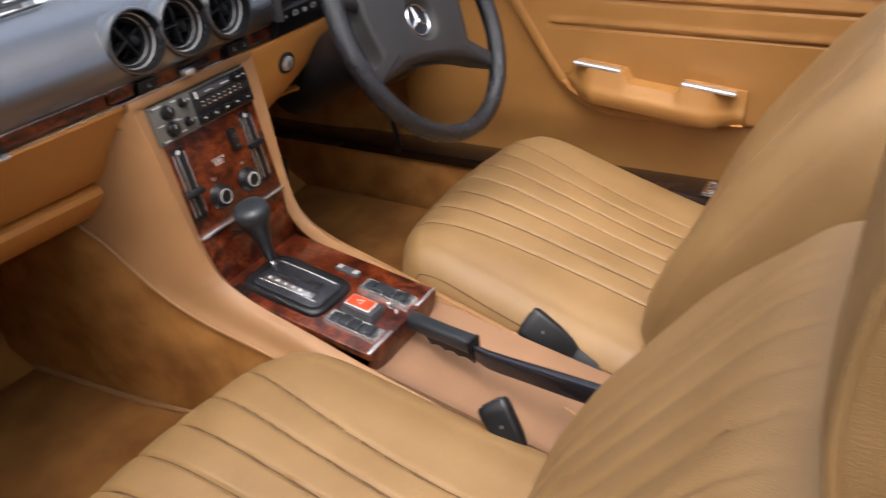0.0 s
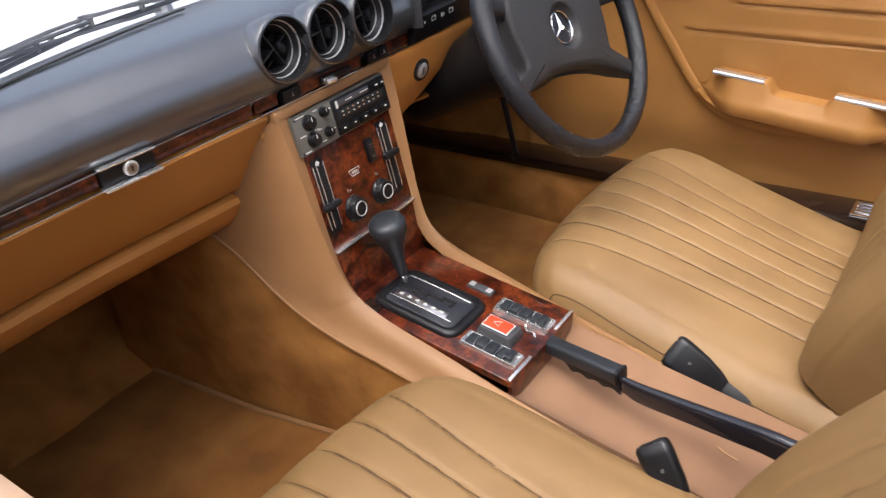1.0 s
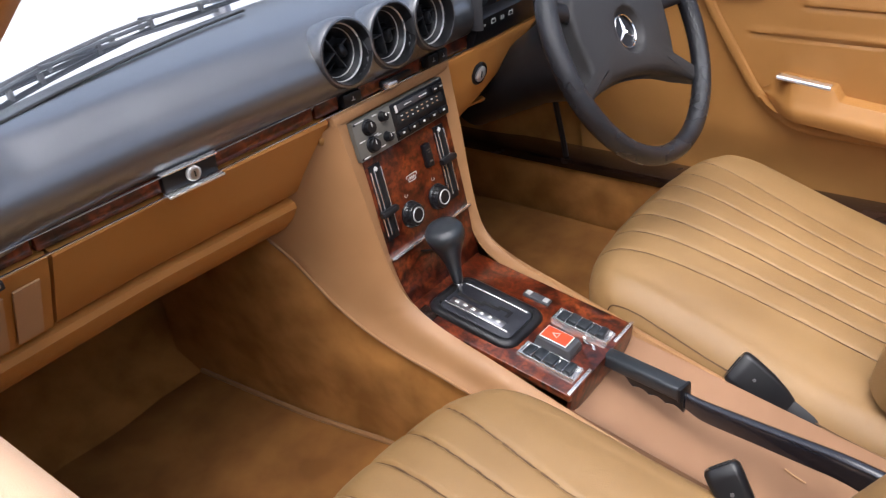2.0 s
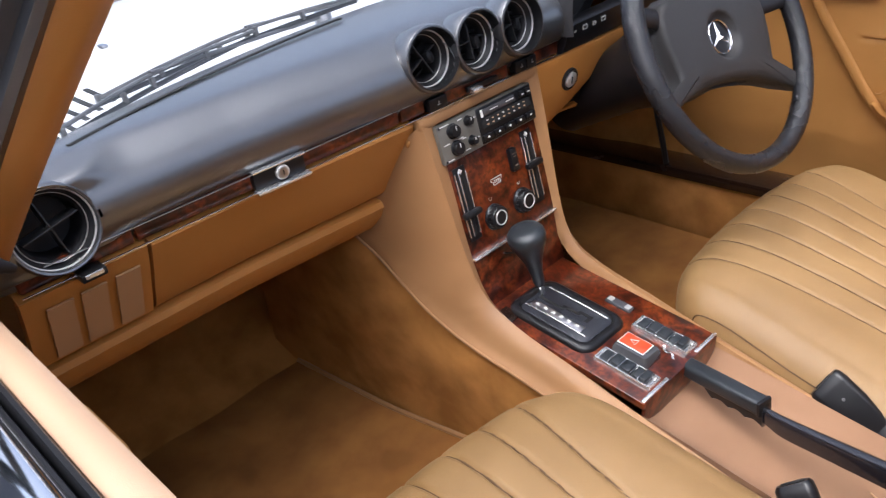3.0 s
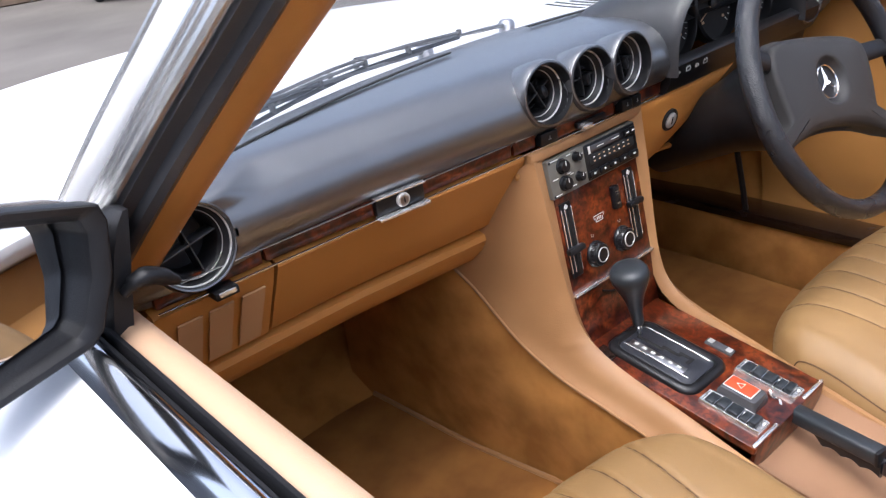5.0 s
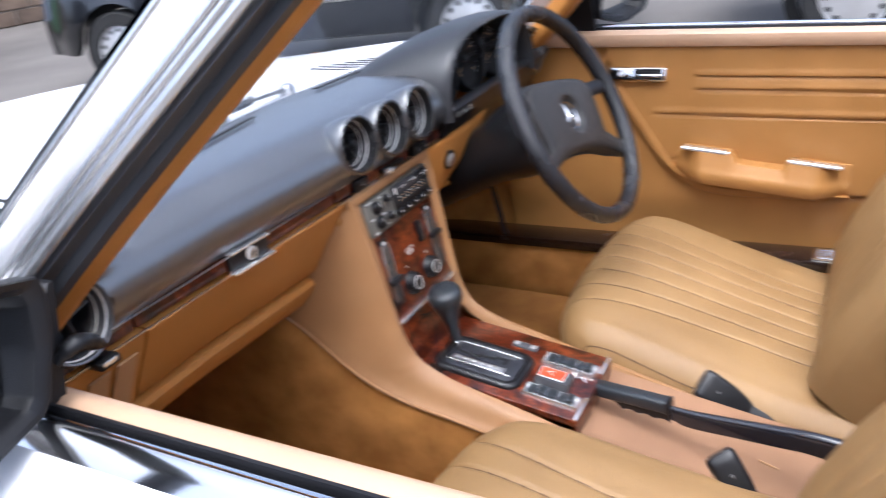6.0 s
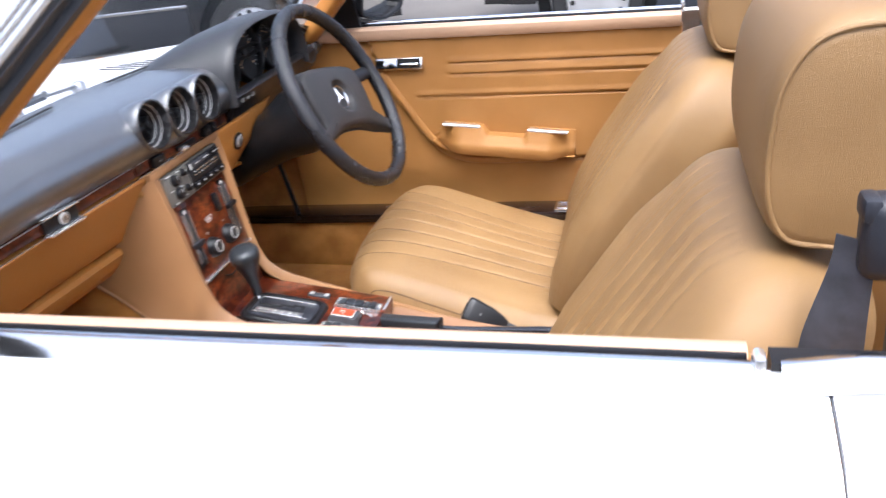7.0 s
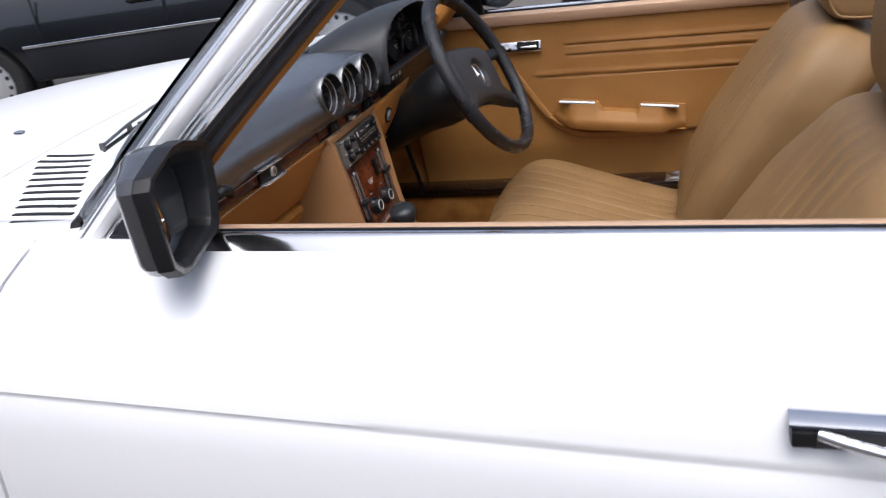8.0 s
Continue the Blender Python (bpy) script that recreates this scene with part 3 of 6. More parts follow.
# ---- windscreen ----
def pillar(zz, table):
    return [(*[(0.006, 0.035)[i] * (1 - ease((z - 0.90) / 0.38)) + float(np.interp(z, (0.86, 1.0, 1.1, 1.25), [p[i] for p in table])) + (0 if 0.86 <= z <= 1.25 else (z - (0.86 if z < 0.86 else 1.25)) * s) for i, s in ((0, 0.31), (1, -1.03))], z) for z in zz]


INNER = [(-0.607, -0.046), (-0.562, -0.192), (-0.530, -0.296), (-0.484, -0.450)]
SEAM = [(-0.645, -0.050), (-0.601, -0.195), (-0.571, -0.300), (-0.524, -0.455)]
RUB = [(-0.673, -0.012), (-0.629, -0.165), (-0.597, -0.275), (-0.550, -0.440)]
CHR = [(-0.698, 0.020), (-0.648, -0.118), (-0.606, -0.215), (-0.543, -0.362)]
FRONT = [(-0.66, 0.050), (-0.612, -0.092), (-0.575, -0.194), (-0.52, -0.342)]
zz = steps(0.845, 1.27, 14)
screen = thing("windscreen", "raked windscreen with chrome and rubber edged pillars", "windscreen", (0, 0.1, 0.85))


def strip(name, mat, loops, side, parent, label=""):
    bm = B()
    rows = [[(side * -p[0], p[1], p[2]) for p in row] for row in zip(*loops)]
    vs = web(bm, rows, close_v=True)
    cap(bm, vs[0]), cap(bm, vs[-1])
    return part(name, bm, mat, parent, label, angle=50)


def off(line, dx=0.0, dy=0.0, dz=0.0):
    return [(x + dx, y + dy, z + dz) for x, y, z in line]


pi_, ps_, pr_, pc_, pf_ = (pillar(zz, t) for t in (INNER, SEAM, RUB, CHR, FRONT))
mid = lambda a, b, t: [tuple(lerp(p[i], q[i], t) for i in range(3)) for p, q in zip(a, b)]
for side in (-1, 1):
    # tan cover, rounded towards the cabin
    strip("pillar_cover", LIT_VINYL, [ps_, off(mid(pi_, ps_, 0.7), 0, -0.010), off(mid(pi_, ps_, 0.35), 0, -0.010), off(pi_, 0, -0.003), off(pi_, 0.002, 0.012), off(mid(pi_, pf_, 0.5), 0.01, 0.0), mid(ps_, pf_, 0.3)], side, screen, "tan covered windscreen pillar")
    strip("pillar_seal", SEAL, [off(ps_, 0.0, -0.002), off(mid(ps_, pr_, 0.2), -0.002, -0.014), off(mid(ps_, pr_, 0.45), -0.002, -0.016), off(mid(ps_, pr_, 0.6), 0, -0.008), off(mid(ps_, pr_, 0.85), -0.004, -0.010), off(pr_, 0, 0), mid(pr_, ps_, 0.5)], side, screen, "black rubber pillar seal")
    strip("pillar_panel", PAINT, [off(mid(pr_, pc_, 0.5), 0, 0.0), off(mid(pr_, pc_, 0.7), -0.004, -0.002), off(mid(pr_, pc_, 0.95), -0.004, 0.0), off(pc_, 0.002, 0.010), off(mid(pc_, pf_, 0.5), 0, 0.006), off(pf_, 0, 0.004), mid(pr_, pf_, 0.4)], side, screen, "white painted pillar")
    for t, w in ((0.08, 0.010), (0.30, 0.006), (0.46, 0.006)):
        bm = B()
        line = off(mid(pr_, pc_, t), -0.003, -0.004)
        tube(bm, [(side * -p[0], p[1], p[2]) for p in line], w / 2, 8)
        part("drip_moulding", bm, SATIN, screen, "bright chrome pillar moulding")
    for line, w in ((off(pc_, 0.001, 0.011), 0.0032), (off(pf_, 0.0, 0.006), 0.0045), (off(pf_, 0.006, 0.003), 0.003)):
        bm = B()
        tube(bm, [(side * -p[0], p[1], p[2]) for p in line], w, 8)
        part("glass_moulding", bm, SATIN, screen, "thin chrome windscreen moulding")
# glass, bowed in plan and raked
bm = B()
rows = []
for p in pf_:
    w = -p[0] - 0.012
    rows.append([(u * w, p[1] + (1 - u * u) * (0.15 - 0.05 * (p[2] - 0.86) / 0.4) + 0.006, p[2] + 0.018) for u in steps(-1, 1, 17)])
slab(bm, rows, (0, 0.003, 0.003))
g = part("glass", bm, GLASS, screen, "clear laminated glass")
g.visible_shadow = False
bm = B()
tube(bm, [Vector(p) + Vector((0, 0.0, -0.002)) for p in rows[0]], 0.009, 8)
part("glass_seal", bm, SOFT_BLACK, screen, "black rubber glass seal")
bm = B()
tube(bm, [Vector(p) + Vector((0, -0.012, 0.012)) for p in rows[-1]], 0.02, 10)
part("header_rail", bm, VINYL, screen)

# ---- wing mirror ----
def wing_mirror(m, label):
    w = thing("wing_mirror", label, "wing mirror", m.translation, group="wing mirrors")
    # deep angular shell, open to the back (-y); out is -x
    outline = [(0.032, 0.043), (-0.030, 0.063), (-0.060, 0.065), (-0.118, 0.053), (-0.131, 0.042), (-0.129, -0.040), (-0.114, -0.054), (-0.092, -0.058), (-0.004, -0.051), (0.006, -0.044), (0.026, -0.008), (0.035, 0.030)]
    loop = []
    for i, q in enumerate(outline):
        p, r = outline[i - 1], outline[(i + 1) % len(outline)]
        for k in (0.16, 0.06):
            loop.append((lerp(q[0], p[0], k), lerp(q[1], p[1], k)))
        for k in (0.06, 0.16):
            loop.append((lerp(q[0], r[0], k), lerp(q[1], r[1], k)))
    cx, cz = -0.050, 0.003

    def lay(s, y, dx=0.0, dz=0.0, slope=0.0):
        return [m @ Vector((cx + dx + (u - cx) * s, y + slope * (u + 0.13), cz + dz + (v - cz) * s)) for u, v in loop]
    bm = B()
    vs = web(bm, [lay(0.74, 0.015, 0.001, 0, 0.12), lay(0.75, 0.012, 0.001, 0, 0.12), lay(0.780, 0.002, 0.001, 0, 0.05), lay(0.80, -0.004), lay(0.825, -0.009), lay(0.90, -0.0135), lay(0.97, -0.0145), lay(0.99, -0.0135), lay(1.0, -0.010), lay(1.0, 0.002, -0.001), lay(0.985, 0.004, -0.001), lay(0.96, 0.004, -0.001)], close_v=True)
    cap(bm, vs[0])
    part("housing", bm, SOFT_BLACK, w, "deep black plastic mirror housing", angle=30)
    bm = B()
    vs = web(bm, [lay(0.965, 0.001, -0.001), lay(0.962, 0.012, -0.001, 0, 0.06), lay(0.945, 0.019, 0.0, 0, 0.14), lay(0.90, 0.025, 0.002, 0, 0.20), lay(0.80, 0.030, 0.004, 0, 0.24), lay(0.55, 0.034, 0.008, 0, 0.25), lay(0.3, 0.036, 0.010, 0, 0.25)], close_v=True)
    cap(bm, vs[-1])
    part("back_shell", bm, SMOKE, w, "glossy grey back shell", angle=30)
    bm = B()
    tilt = m @ pose(cx + 0.001, 0.016, cz, -8, 0, 6)
    vs = web(bm, [[tilt @ Vector(((u - cx) * 0.735, y, (v - cz) * 0.735)) for u, v in loop] for y in (0.0, 0.003)], close_v=True)
    cap(bm, vs[0]), cap(bm, vs[-1])
    part("mirror_glass", bm, MIRROR, w, "silvered mirror glass", smooth=False)
    bm = B()
    rbox(bm, (0.034, 0.024, -0.004), (0.024, 0.022, 0.056), 0.006, m)
    part("mounting_foot", bm, BLACK, w, "black mounting foot")
    return w


def corner_sail(side):
    bm = B()
    inner, outer = [], []
    for z, ya, yb, w in ((0.856, 0.05, -0.110, 0.030), (0.890, 0.005, -0.109, 0.029), (0.920, -0.035, -0.108, 0.025), (0.940, -0.064, -0.107, 0.018), (0.950, -0.082, -0.106, 0.008)):
        x = 0.665 - 0.27 * (z - 0.86)
        inner.append([(side * x, y, z) for y in steps(ya, yb, 4)])
        outer.append([(side * (x + w * (0.5 if k in (0, 3) else 1)), y, z) for k, y in enumerate(steps(ya, yb, 4))])
    rows = [a + b[::-1] for a, b in zip(inner, outer)]
    vs = web(bm, rows, close_v=True)
    cap(bm, vs[0]), cap(bm, vs[-1])
    part("corner_sail", bm, SOFT_BLACK, driver_door if side > 0 else passenger_door, "black mirror corner piece")


corner_sail(-1)
corner_sail(1)
wing_mirror(pose(-0.699, -0.122, 0.926, 0, 0, 12), "black wing mirror on the passenger door")
far_mirror = wing_mirror(pose(0.694, -0.120, 0.932, 0, 0, 180 - 20) @ pose(0, 0, 0, 0, 180, 0) @ pose(0, 0, 0, 0, 0, 180), "black wing mirror on the driver door")


# ---- dashboard ----
dash = thing("dashboard", "black padded dashboard with walnut strip and tan lower trim", "dashboard", (0, 0.1, 0.8))
VENTS = [(-0.083, 0.865, 0.009), (-0.006, 0.865, 0.007), (0.070, 0.866, 0.003), (-0.556, 0.848, 0.006), (0.575, 0.850, 0.006)]


PAD_SECTION = [(p.x, p.y) for p in smooth_path([(0.02, 0.812, 0), (0.005, 0.8145, 0), (-0.004, 0.819, 0), (-0.0105, 0.829, 0), (-0.0140, 0.841, 0), (-0.0135, 0.853, 0), (-0.009, 0.866, 0), (0.001, 0.879, 0), (0.015, 0.889, 0), (0.035, 0.8965, 0), (0.058, 0.9003, 0), (0.085, 0.9015, 0)], 3)]


def pad_point(x, k):
    """The padded roll's section at x; k runs from its lower edge over the crest to the glass."""
    yb = base_y(x)
    sec = PAD_SECTION
    if k < len(sec):
        y, z = sec[k]
    else:
        t = (k - len(sec) + 1) / 6
        y, z = lerp(0.085, yb + 0.03, t), lerp(0.9015, 0.890, t * t)
    if y > yb + 0.03:
        y = yb + 0.03
    # the roll swells round each vent
    for vx, vz, vy in VENTS[3:]:
        d = math.hypot(x - vx, z - vz)
        if d < 0.106:
            lip = vy - 0.012
            if y > lip:
                y = lerp(lip, y, max(ease((d - 0.044) / 0.062), ease((y - 0.006) / 0.036)))
    fall = ease((abs(x) - 0.585) / 0.06)
    z -= fall * 0.03 * ease((z - 0.82) / 0.06)
    return Vector((x, y, z))


bm = B()
xs = steps(-0.645, 0.645, 330)
rows = [[pad_point(x, k) for k in range(len(PAD_SECTION) + 6)] for x in xs]
slab(bm, rows, (0, 0.012, -0.012))
gone = []
for f in bm.faces:
    c = f.calc_center_median()
    if 0.172 < c.x < 0.532 and c.y < 0.03:
        gone.append(f)
    elif any(math.hypot(c.x - vx, c.z - vz) < (0.0425 if abs(vx) > 0.3 else 0.034) and c.y < (0.05 if abs(vx) > 0.3 else 0.016) for vx, vz, vy in VENTS):
        gone.append(f)
bmesh.ops.delete(bm, geom=gone, context="FACES")
part("pad", bm, PAD, dash, "black grained padded dash roll")

# demister slots along the glass
for xa, xb in ((-0.50, -0.075), (0.085, 0.31)):
    bm = B()
    pts = [Vector((x, base_y(x) - 0.036, 0.9025)) for x in steps(xa, xb, 14)]
    pts = [Vector((p.x, p.y, 0.9012 if p.y > 0.085 else 0.9012 - 0.02 * (0.085 - p.y) ** 1.0)) for p in pts]
    tube(bm, [p + Vector((0, 0, 0.0004)) for p in pts], 0.0034, 8, 0.4)
    part("demister_slot", bm, HOLE, dash)
    bm = B()
    tube(bm, [p + Vector((0, 0.0055, 0.0)) for p in pts], 0.002, 8, 0.6)
    part("slot_lip", bm, PAD, dash)


def vent(x, z, y, turn=0.0, r=0.0335, lip=0.75):
    f = facing((x, y, z), (1, 0, 0), (0, 0.10, 1))
    bm = B()
    far = abs(x) > 0.3
    ring(bm, [(r - 0.030, -0.115), (r - 0.012, -0.090), (r + 0.0030 * lip, -0.062), (r + 0.0085 * lip, -0.035), (r + 0.0110 * lip, -0.012), (r + 0.0118 * lip, 0.006), (r + 0.0100 * lip, 0.012 + 0.004 * lip), (r + 0.0065 * lip, 0.013 + 0.0065 * lip), (r + 0.0035 * lip, 0.013 + 0.0055 * lip), (r + 0.0015, 0.013), (r + 0.001, -0.03)] if far else [(r - 0.022, -0.066), (r - 0.012, -0.050), (r - 0.0025, -0.030), (r + 0.0035, -0.013), (r + 0.0072, 0.002), (r + 0.0088, 0.013), (r + 0.0086, 0.021), (r + 0.0072, 0.0250), (r + 0.0052, 0.0255), (r + 0.0038, 0.0235), (r + 0.0030, 0.010), (r + 0.002, -0.02)], f, 56)
    hood_ = part("vent_hood", bm, PAD, dash, "round padded vent surround")
    if not far:
        bm = B()
        ring(bm, [(r + 0.0048, 0.0256), (r + 0.0040, 0.0258), (r + 0.0016, 0.0170), (r + 0.0012, 0.0100), (r + 0.0036, 0.0100), (r + 0.0042, 0.0235)], f, 56)
        part("vent_funnel", bm, BLACK, hood_, "black funnel inside the surround")
    bm = B()
    ring(bm, [(r + 0.0014, 0.0098), (r + 0.0014, 0.0115), (r + 0.0008, 0.0121), (r - 0.0001, 0.0115), (r - 0.0001, 0.0098)], f, 56)
    ring(bm, [(r - 0.0040, 0.0022), (r - 0.0040, 0.0034), (r - 0.0044, 0.0038), (r - 0.0048, 0.0034), (r - 0.0048, 0.0022)], f, 56)
    part("bright_ring", bm, SILVER, hood_, "thin bright rings")
    g = f @ pose(0, 0, 0, 0, 0, turn)
    bm = B()
    lathe(bm, [(r + 0.0008, 0.0100), (r - 0.0012, 0.0085), (r - 0.003, 0.003), (r - 0.006, 0.001), (r - 0.008, -0.004), (r - 0.010, -0.03), (0.0, -0.03)], g, 40, hollow=True)
    part("vent_bowl", bm, SOFT_BLACK, hood_)
    bm = B()
    rbox(bm, (0, 0, -0.007), (2 * r - 0.018, 0.0016, 0.022), 0.0005, g)
    rbox(bm, (0, 0, -0.007), (0.0016, 2 * r - 0.018, 0.022), 0.0005, g)
    part("vane_cross", bm, VANE, hood_)
    bm = B()
    for k in range(-3, 4):
        if k and abs(x) < 0.3:
            w = math.sqrt(max(0, (r - 0.011) ** 2 - (k * 0.008) ** 2))
            rbox(bm, (0, k * 0.008, -0.016), (2 * w, 0.0012, 0.014), 0.0003, g)
    lathe(bm, [(0.0, -0.010), (0.0035, -0.009), (0.004, 0.000), (0.0, 0.003)] if abs(x) > 0.3 else [(0.0, -0.002), (0.007, -0.001), (0.009, 0.004), (0.008, 0.008), (0.0, 0.010)], g @ (pose(0, 0, 0) if abs(x) > 0.3 else pose(0.006, -0.004, 0, 0, 20, 0)), 20, 0.8)
    part("vane", bm, BLACK, hood_)


for (x, z, y), turn in zip(VENTS, (28, 4, 10, 12, 0)):
    vent(x, z, y, turn, *((0.0385, 0.62) if abs(x) > 0.3 else ()))

# walnut strip in lengths, with bright edges
for xa, xb in ((-0.605, -0.486), (-0.484, -0.135), (-0.133, -0.094), (-0.063, 0.058), (0.112, 0.165)):
    bm = B()
    rbox(bm, ((xa + xb) / 2, 0.008, 0.8075), (xb - xa - 0.001, 0.012, 0.0195), 0.003)
    part("wood_strip", bm, WOOD, dash, "varnished burl walnut strip")
for xa, xb, z in ((-0.605, -0.135, 0.7965), (-0.133, 0.245, 0.7965), (-0.605, -0.135, 0.8182), (-0.133, 0.16, 0.8182)):
    bm = B()
    rbox(bm, ((xa + xb) / 2, -0.0025, z), (xb - xa, 0.003, 0.0016 if z < 0.81 else 0.0010), 0.0005)
    part("bright_bead", bm, CHROME if z < 0.81 else STEEL, dash)
# small switches in the strip
for x, w in ((-0.076, 0.030), (0.0785, 0.022), (0.1005, 0.020)):
    bm = B()
    rbox(bm, (x, 0.0035, 0.806), (w, 0.014, 0.017), 0.002)
    sw = part("strip_switch", bm, BLACK, dash, "small black rocker switch")
    bm = B()
    f = facing((x, -0.0037, 0.806), (1, 0, 0), (0, 0, 1))
    bars(bm, f, [(0, -0.001, 0.005, 0.0009), (0, 0.0015, 0.0009, 0.004)])
    part("switch_symbol", bm, DIM, sw)
bm = B()
rbox(bm, (0.0, -0.003, 0.8075), (0.056, 0.006, 0.0075), 0.001)
sl = part("vent_slider", bm, BLACK, dash)
bm = B()
rbox(bm, (-0.018, -0.010, 0.8065), (0.018, 0.012, 0.008), 0.003)
part("slider_tab", bm, SATIN, sl, "chrome slider tab")

# glovebox lid, lower trim and the ribbed end panel
def trim(name, xa, xb, prof, mat, label="", parent=dash, n=14, crown=0.0):
    bm = B()
    rows = [[(x, y - crown * (1 - ((2 * (x - xa) / (xb - xa)) - 1) ** 2), z) for y, z in prof] for x in steps(xa, xb, n)]
    slab(bm, rows, (0, 0.012, 0.004))
    return part(name, bm, mat, parent, label)


lid = trim("glovebox_lid", -0.473, -0.117, [(0.006, 0.7935), (0.002, 0.792), (0.001, 0.788), (0.012, 0.768), (0.034, 0.73), (0.053, 0.696), (0.060, 0.6905), (0.078, 0.6895)], LIT_VINYL, "tan vinyl glovebox lid")
trim("knee_roll", -0.61, -0.108, [(0.086, 0.6850), (0.068, 0.6845), (0.060, 0.680), (0.058, 0.672), (0.066, 0.656), (0.082, 0.638), (0.098, 0.628), (0.116, 0.624), (0.14, 0.628), (0.40, 0.70)], LIT_VINYL, "tan padded knee roll")
trim("end_panel", -0.61, -0.477, [(0.006, 0.7935), (0.002, 0.790), (0.012, 0.768), (0.034, 0.73), (0.056, 0.690), (0.07, 0.6885)], LIT_VINYL, "tan trim panel with three ribbed inlays")
for x in (-0.575, -0.540, -0.503):
    bm = B()
    rows = [[(x + u + (0.0004 * math.sin(j * 2.2)) * (abs(u) > 0.012), 0.0045 + 0.0515 * j / 12, 0.779 - 0.0900 * j / 12) for u in steps(-0.0135, 0.0135, 6)] for j in range(1, 12)]
    slab(bm, rows, (0, -0.0022, -0.0011))
    part("ribbed_inlay", bm, INLAY, dash, "paler ribbed inlay")
# latch with keyhole
f = facing((-0.315, -0.006, 0.8085), (1, 0, 0), (0, -0.02, 1))
bm = B()
rbox(bm, (0, 0, 0), (0.066, 0.021, 0.010), 0.002, f)
latch = part("glovebox_latch", bm, BLACK, dash, "black latch with chrome edges and a keyhole")
bm = B()
rbox(bm, (0, 0.0112, 0.004), (0.068, 0.0026, 0.009), 0.0009, f)
part("latch_edge", bm, SATIN, latch, "bright chrome edge")
bm = B()
rbox(bm, (0, -0.0125, 0.0065), (0.069, 0.0034, 0.013), 0.0011, f)
part("latch_edge", bm, SATIN, latch, "bright chrome edge")
bm = B()
lathe(bm, [(0.0085, 0.004), (0.0085, 0.0075), (0.0075, 0.0085), (0.0, 0.0085)], f @ pose(0.002, 0, 0), 28)
part("keyhole_ring", bm, SILVER, latch)
bm = B()
lathe(bm, [(0.0058, 0.008), (0.0058, 0.0092), (0.0, 0.0092)], f @ pose(0.002, 0, 0), 24)
part("lock_barrel", bm, STEEL, latch)
bm = B()
rbox(bm, (0.002, 0, 0.0093), (0.0014, 0.006, 0.001), 0, f)
part("key_slot", bm, HOLE, latch)
# screw cap by the console and the small lever under the end vent
bm = B()
lathe(bm, [(0.006, 0.0), (0.006, 0.003), (0.004, 0.0045), (0.0, 0.005)], facing((-0.122, 0.012, 0.766), (1, 0, 0), (0, -0.3, 1)), 20)
part("screw_cap", bm, VINYL, dash)
bm = B()
rbox(bm, (-0.541, -0.010, 0.796), (0.026, 0.022, 0.009), 0.002)
lev = part("vent_lever", bm, BLACK, dash, "small black vent lever")
bm = B()
rbox(bm, (-0.541, -0.0195, 0.797), (0.02, 0.004, 0.006), 0.002)
part("lever_tip", bm, SATIN, lev)
bm = B()
tube(bm, smooth_path([(-0.664, -0.112, 0.893), (-0.652, -0.119, 0.902), (-0.640, -0.119, 0.899), (-0.624, -0.114, 0.886)], 5), [0.005] * 3 + [0.0075] * 3 + [0.0085] * 4 + [0.0080] * 3 + [0.006, 0.0055, 0.004], 12, 0.85)
tagged(part("door_lock_knob", bm, SOFT_BLACK), "small black rubber knob at the pillar foot", "knob")

# trim right of the console, with the ignition lock
bm = B()
prof = smooth_path([(0.004, 0.7935, 0), (0.001, 0.789, 0), (0.006, 0.765, 0), (0.012, 0.738, 0), (0.022, 0.712, 0), (0.034, 0.686, 0), (0.044, 0.664, 0)], 3)
slab(bm, [[(lerp(0.108, np.interp(p.y, (0.664, 0.70, 0.7935), (0.120, 0.205, 0.372)), u), p.x - 0.005 * (1 - (2 * u - 1) ** 2) + 0.006 * ease((u - 0.9) / 0.1), p.y) for u in steps(0, 1, 18)] for p in prof], (0, 0.012, 0.004))
part("key_panel", bm, LIT_VINYL, dash, "tan trim round the ignition lock, cut off slantwise")
bm = B()
slab(bm, [[(x, y, z - 0.12 * max(0.0, x - 0.20) * ease((0.76 - z) / 0.05)) for x in steps(0.130, 0.62, 16)] for y, z in ((0.010, 0.800), (0.018, 0.785), (0.026, 0.745), (0.030, 0.715), (0.036, 0.700), (0.060, 0.694))], (0, 0.010, 0.004))
part("column_surround", bm, BLACK, dash, "black panel round the steering column")
bm = B()
slab(bm, [[(x, y, z - 0.12 * max(0.0, x - 0.20)) for x in steps(0.150, 0.62, 16)] for y, z in ((0.062, 0.6985), (0.044, 0.697), (0.037, 0.693), (0.040, 0.688), (0.060, 0.687), (0.12, 0.690), (0.40, 0.720))], (0, 0.006, 0.006))
part("driver_knee_panel", bm, LIT_VINYL, dash, "tan panel under the column")
f = facing((0.187, 0.004, 0.751), (1, 0, 0), (0, -0.25, 1))
bm = B()
lathe(bm, [(0.0175, -0.006), (0.0175, 0.002), (0.0155, 0.004), (0.0135, 0.002), (0.0, 0.0)], f, 32)
ign = part("ignition_lock", bm, BLACK, dash, "black ignition lock with a steel barrel")
bm = B()
lathe(bm, [(0.0120, 0.0), (0.0120, 0.004), (0.0105, 0.005), (0.0, 0.005)], f, 28)
part("lock_barrel", bm, SILVER, ign)
bm = B()
rbox(bm, (0, 0, 0.0052), (0.0022, 0.011, 0.001), 0, f)
part("key_slot", bm, HOLE, ign)
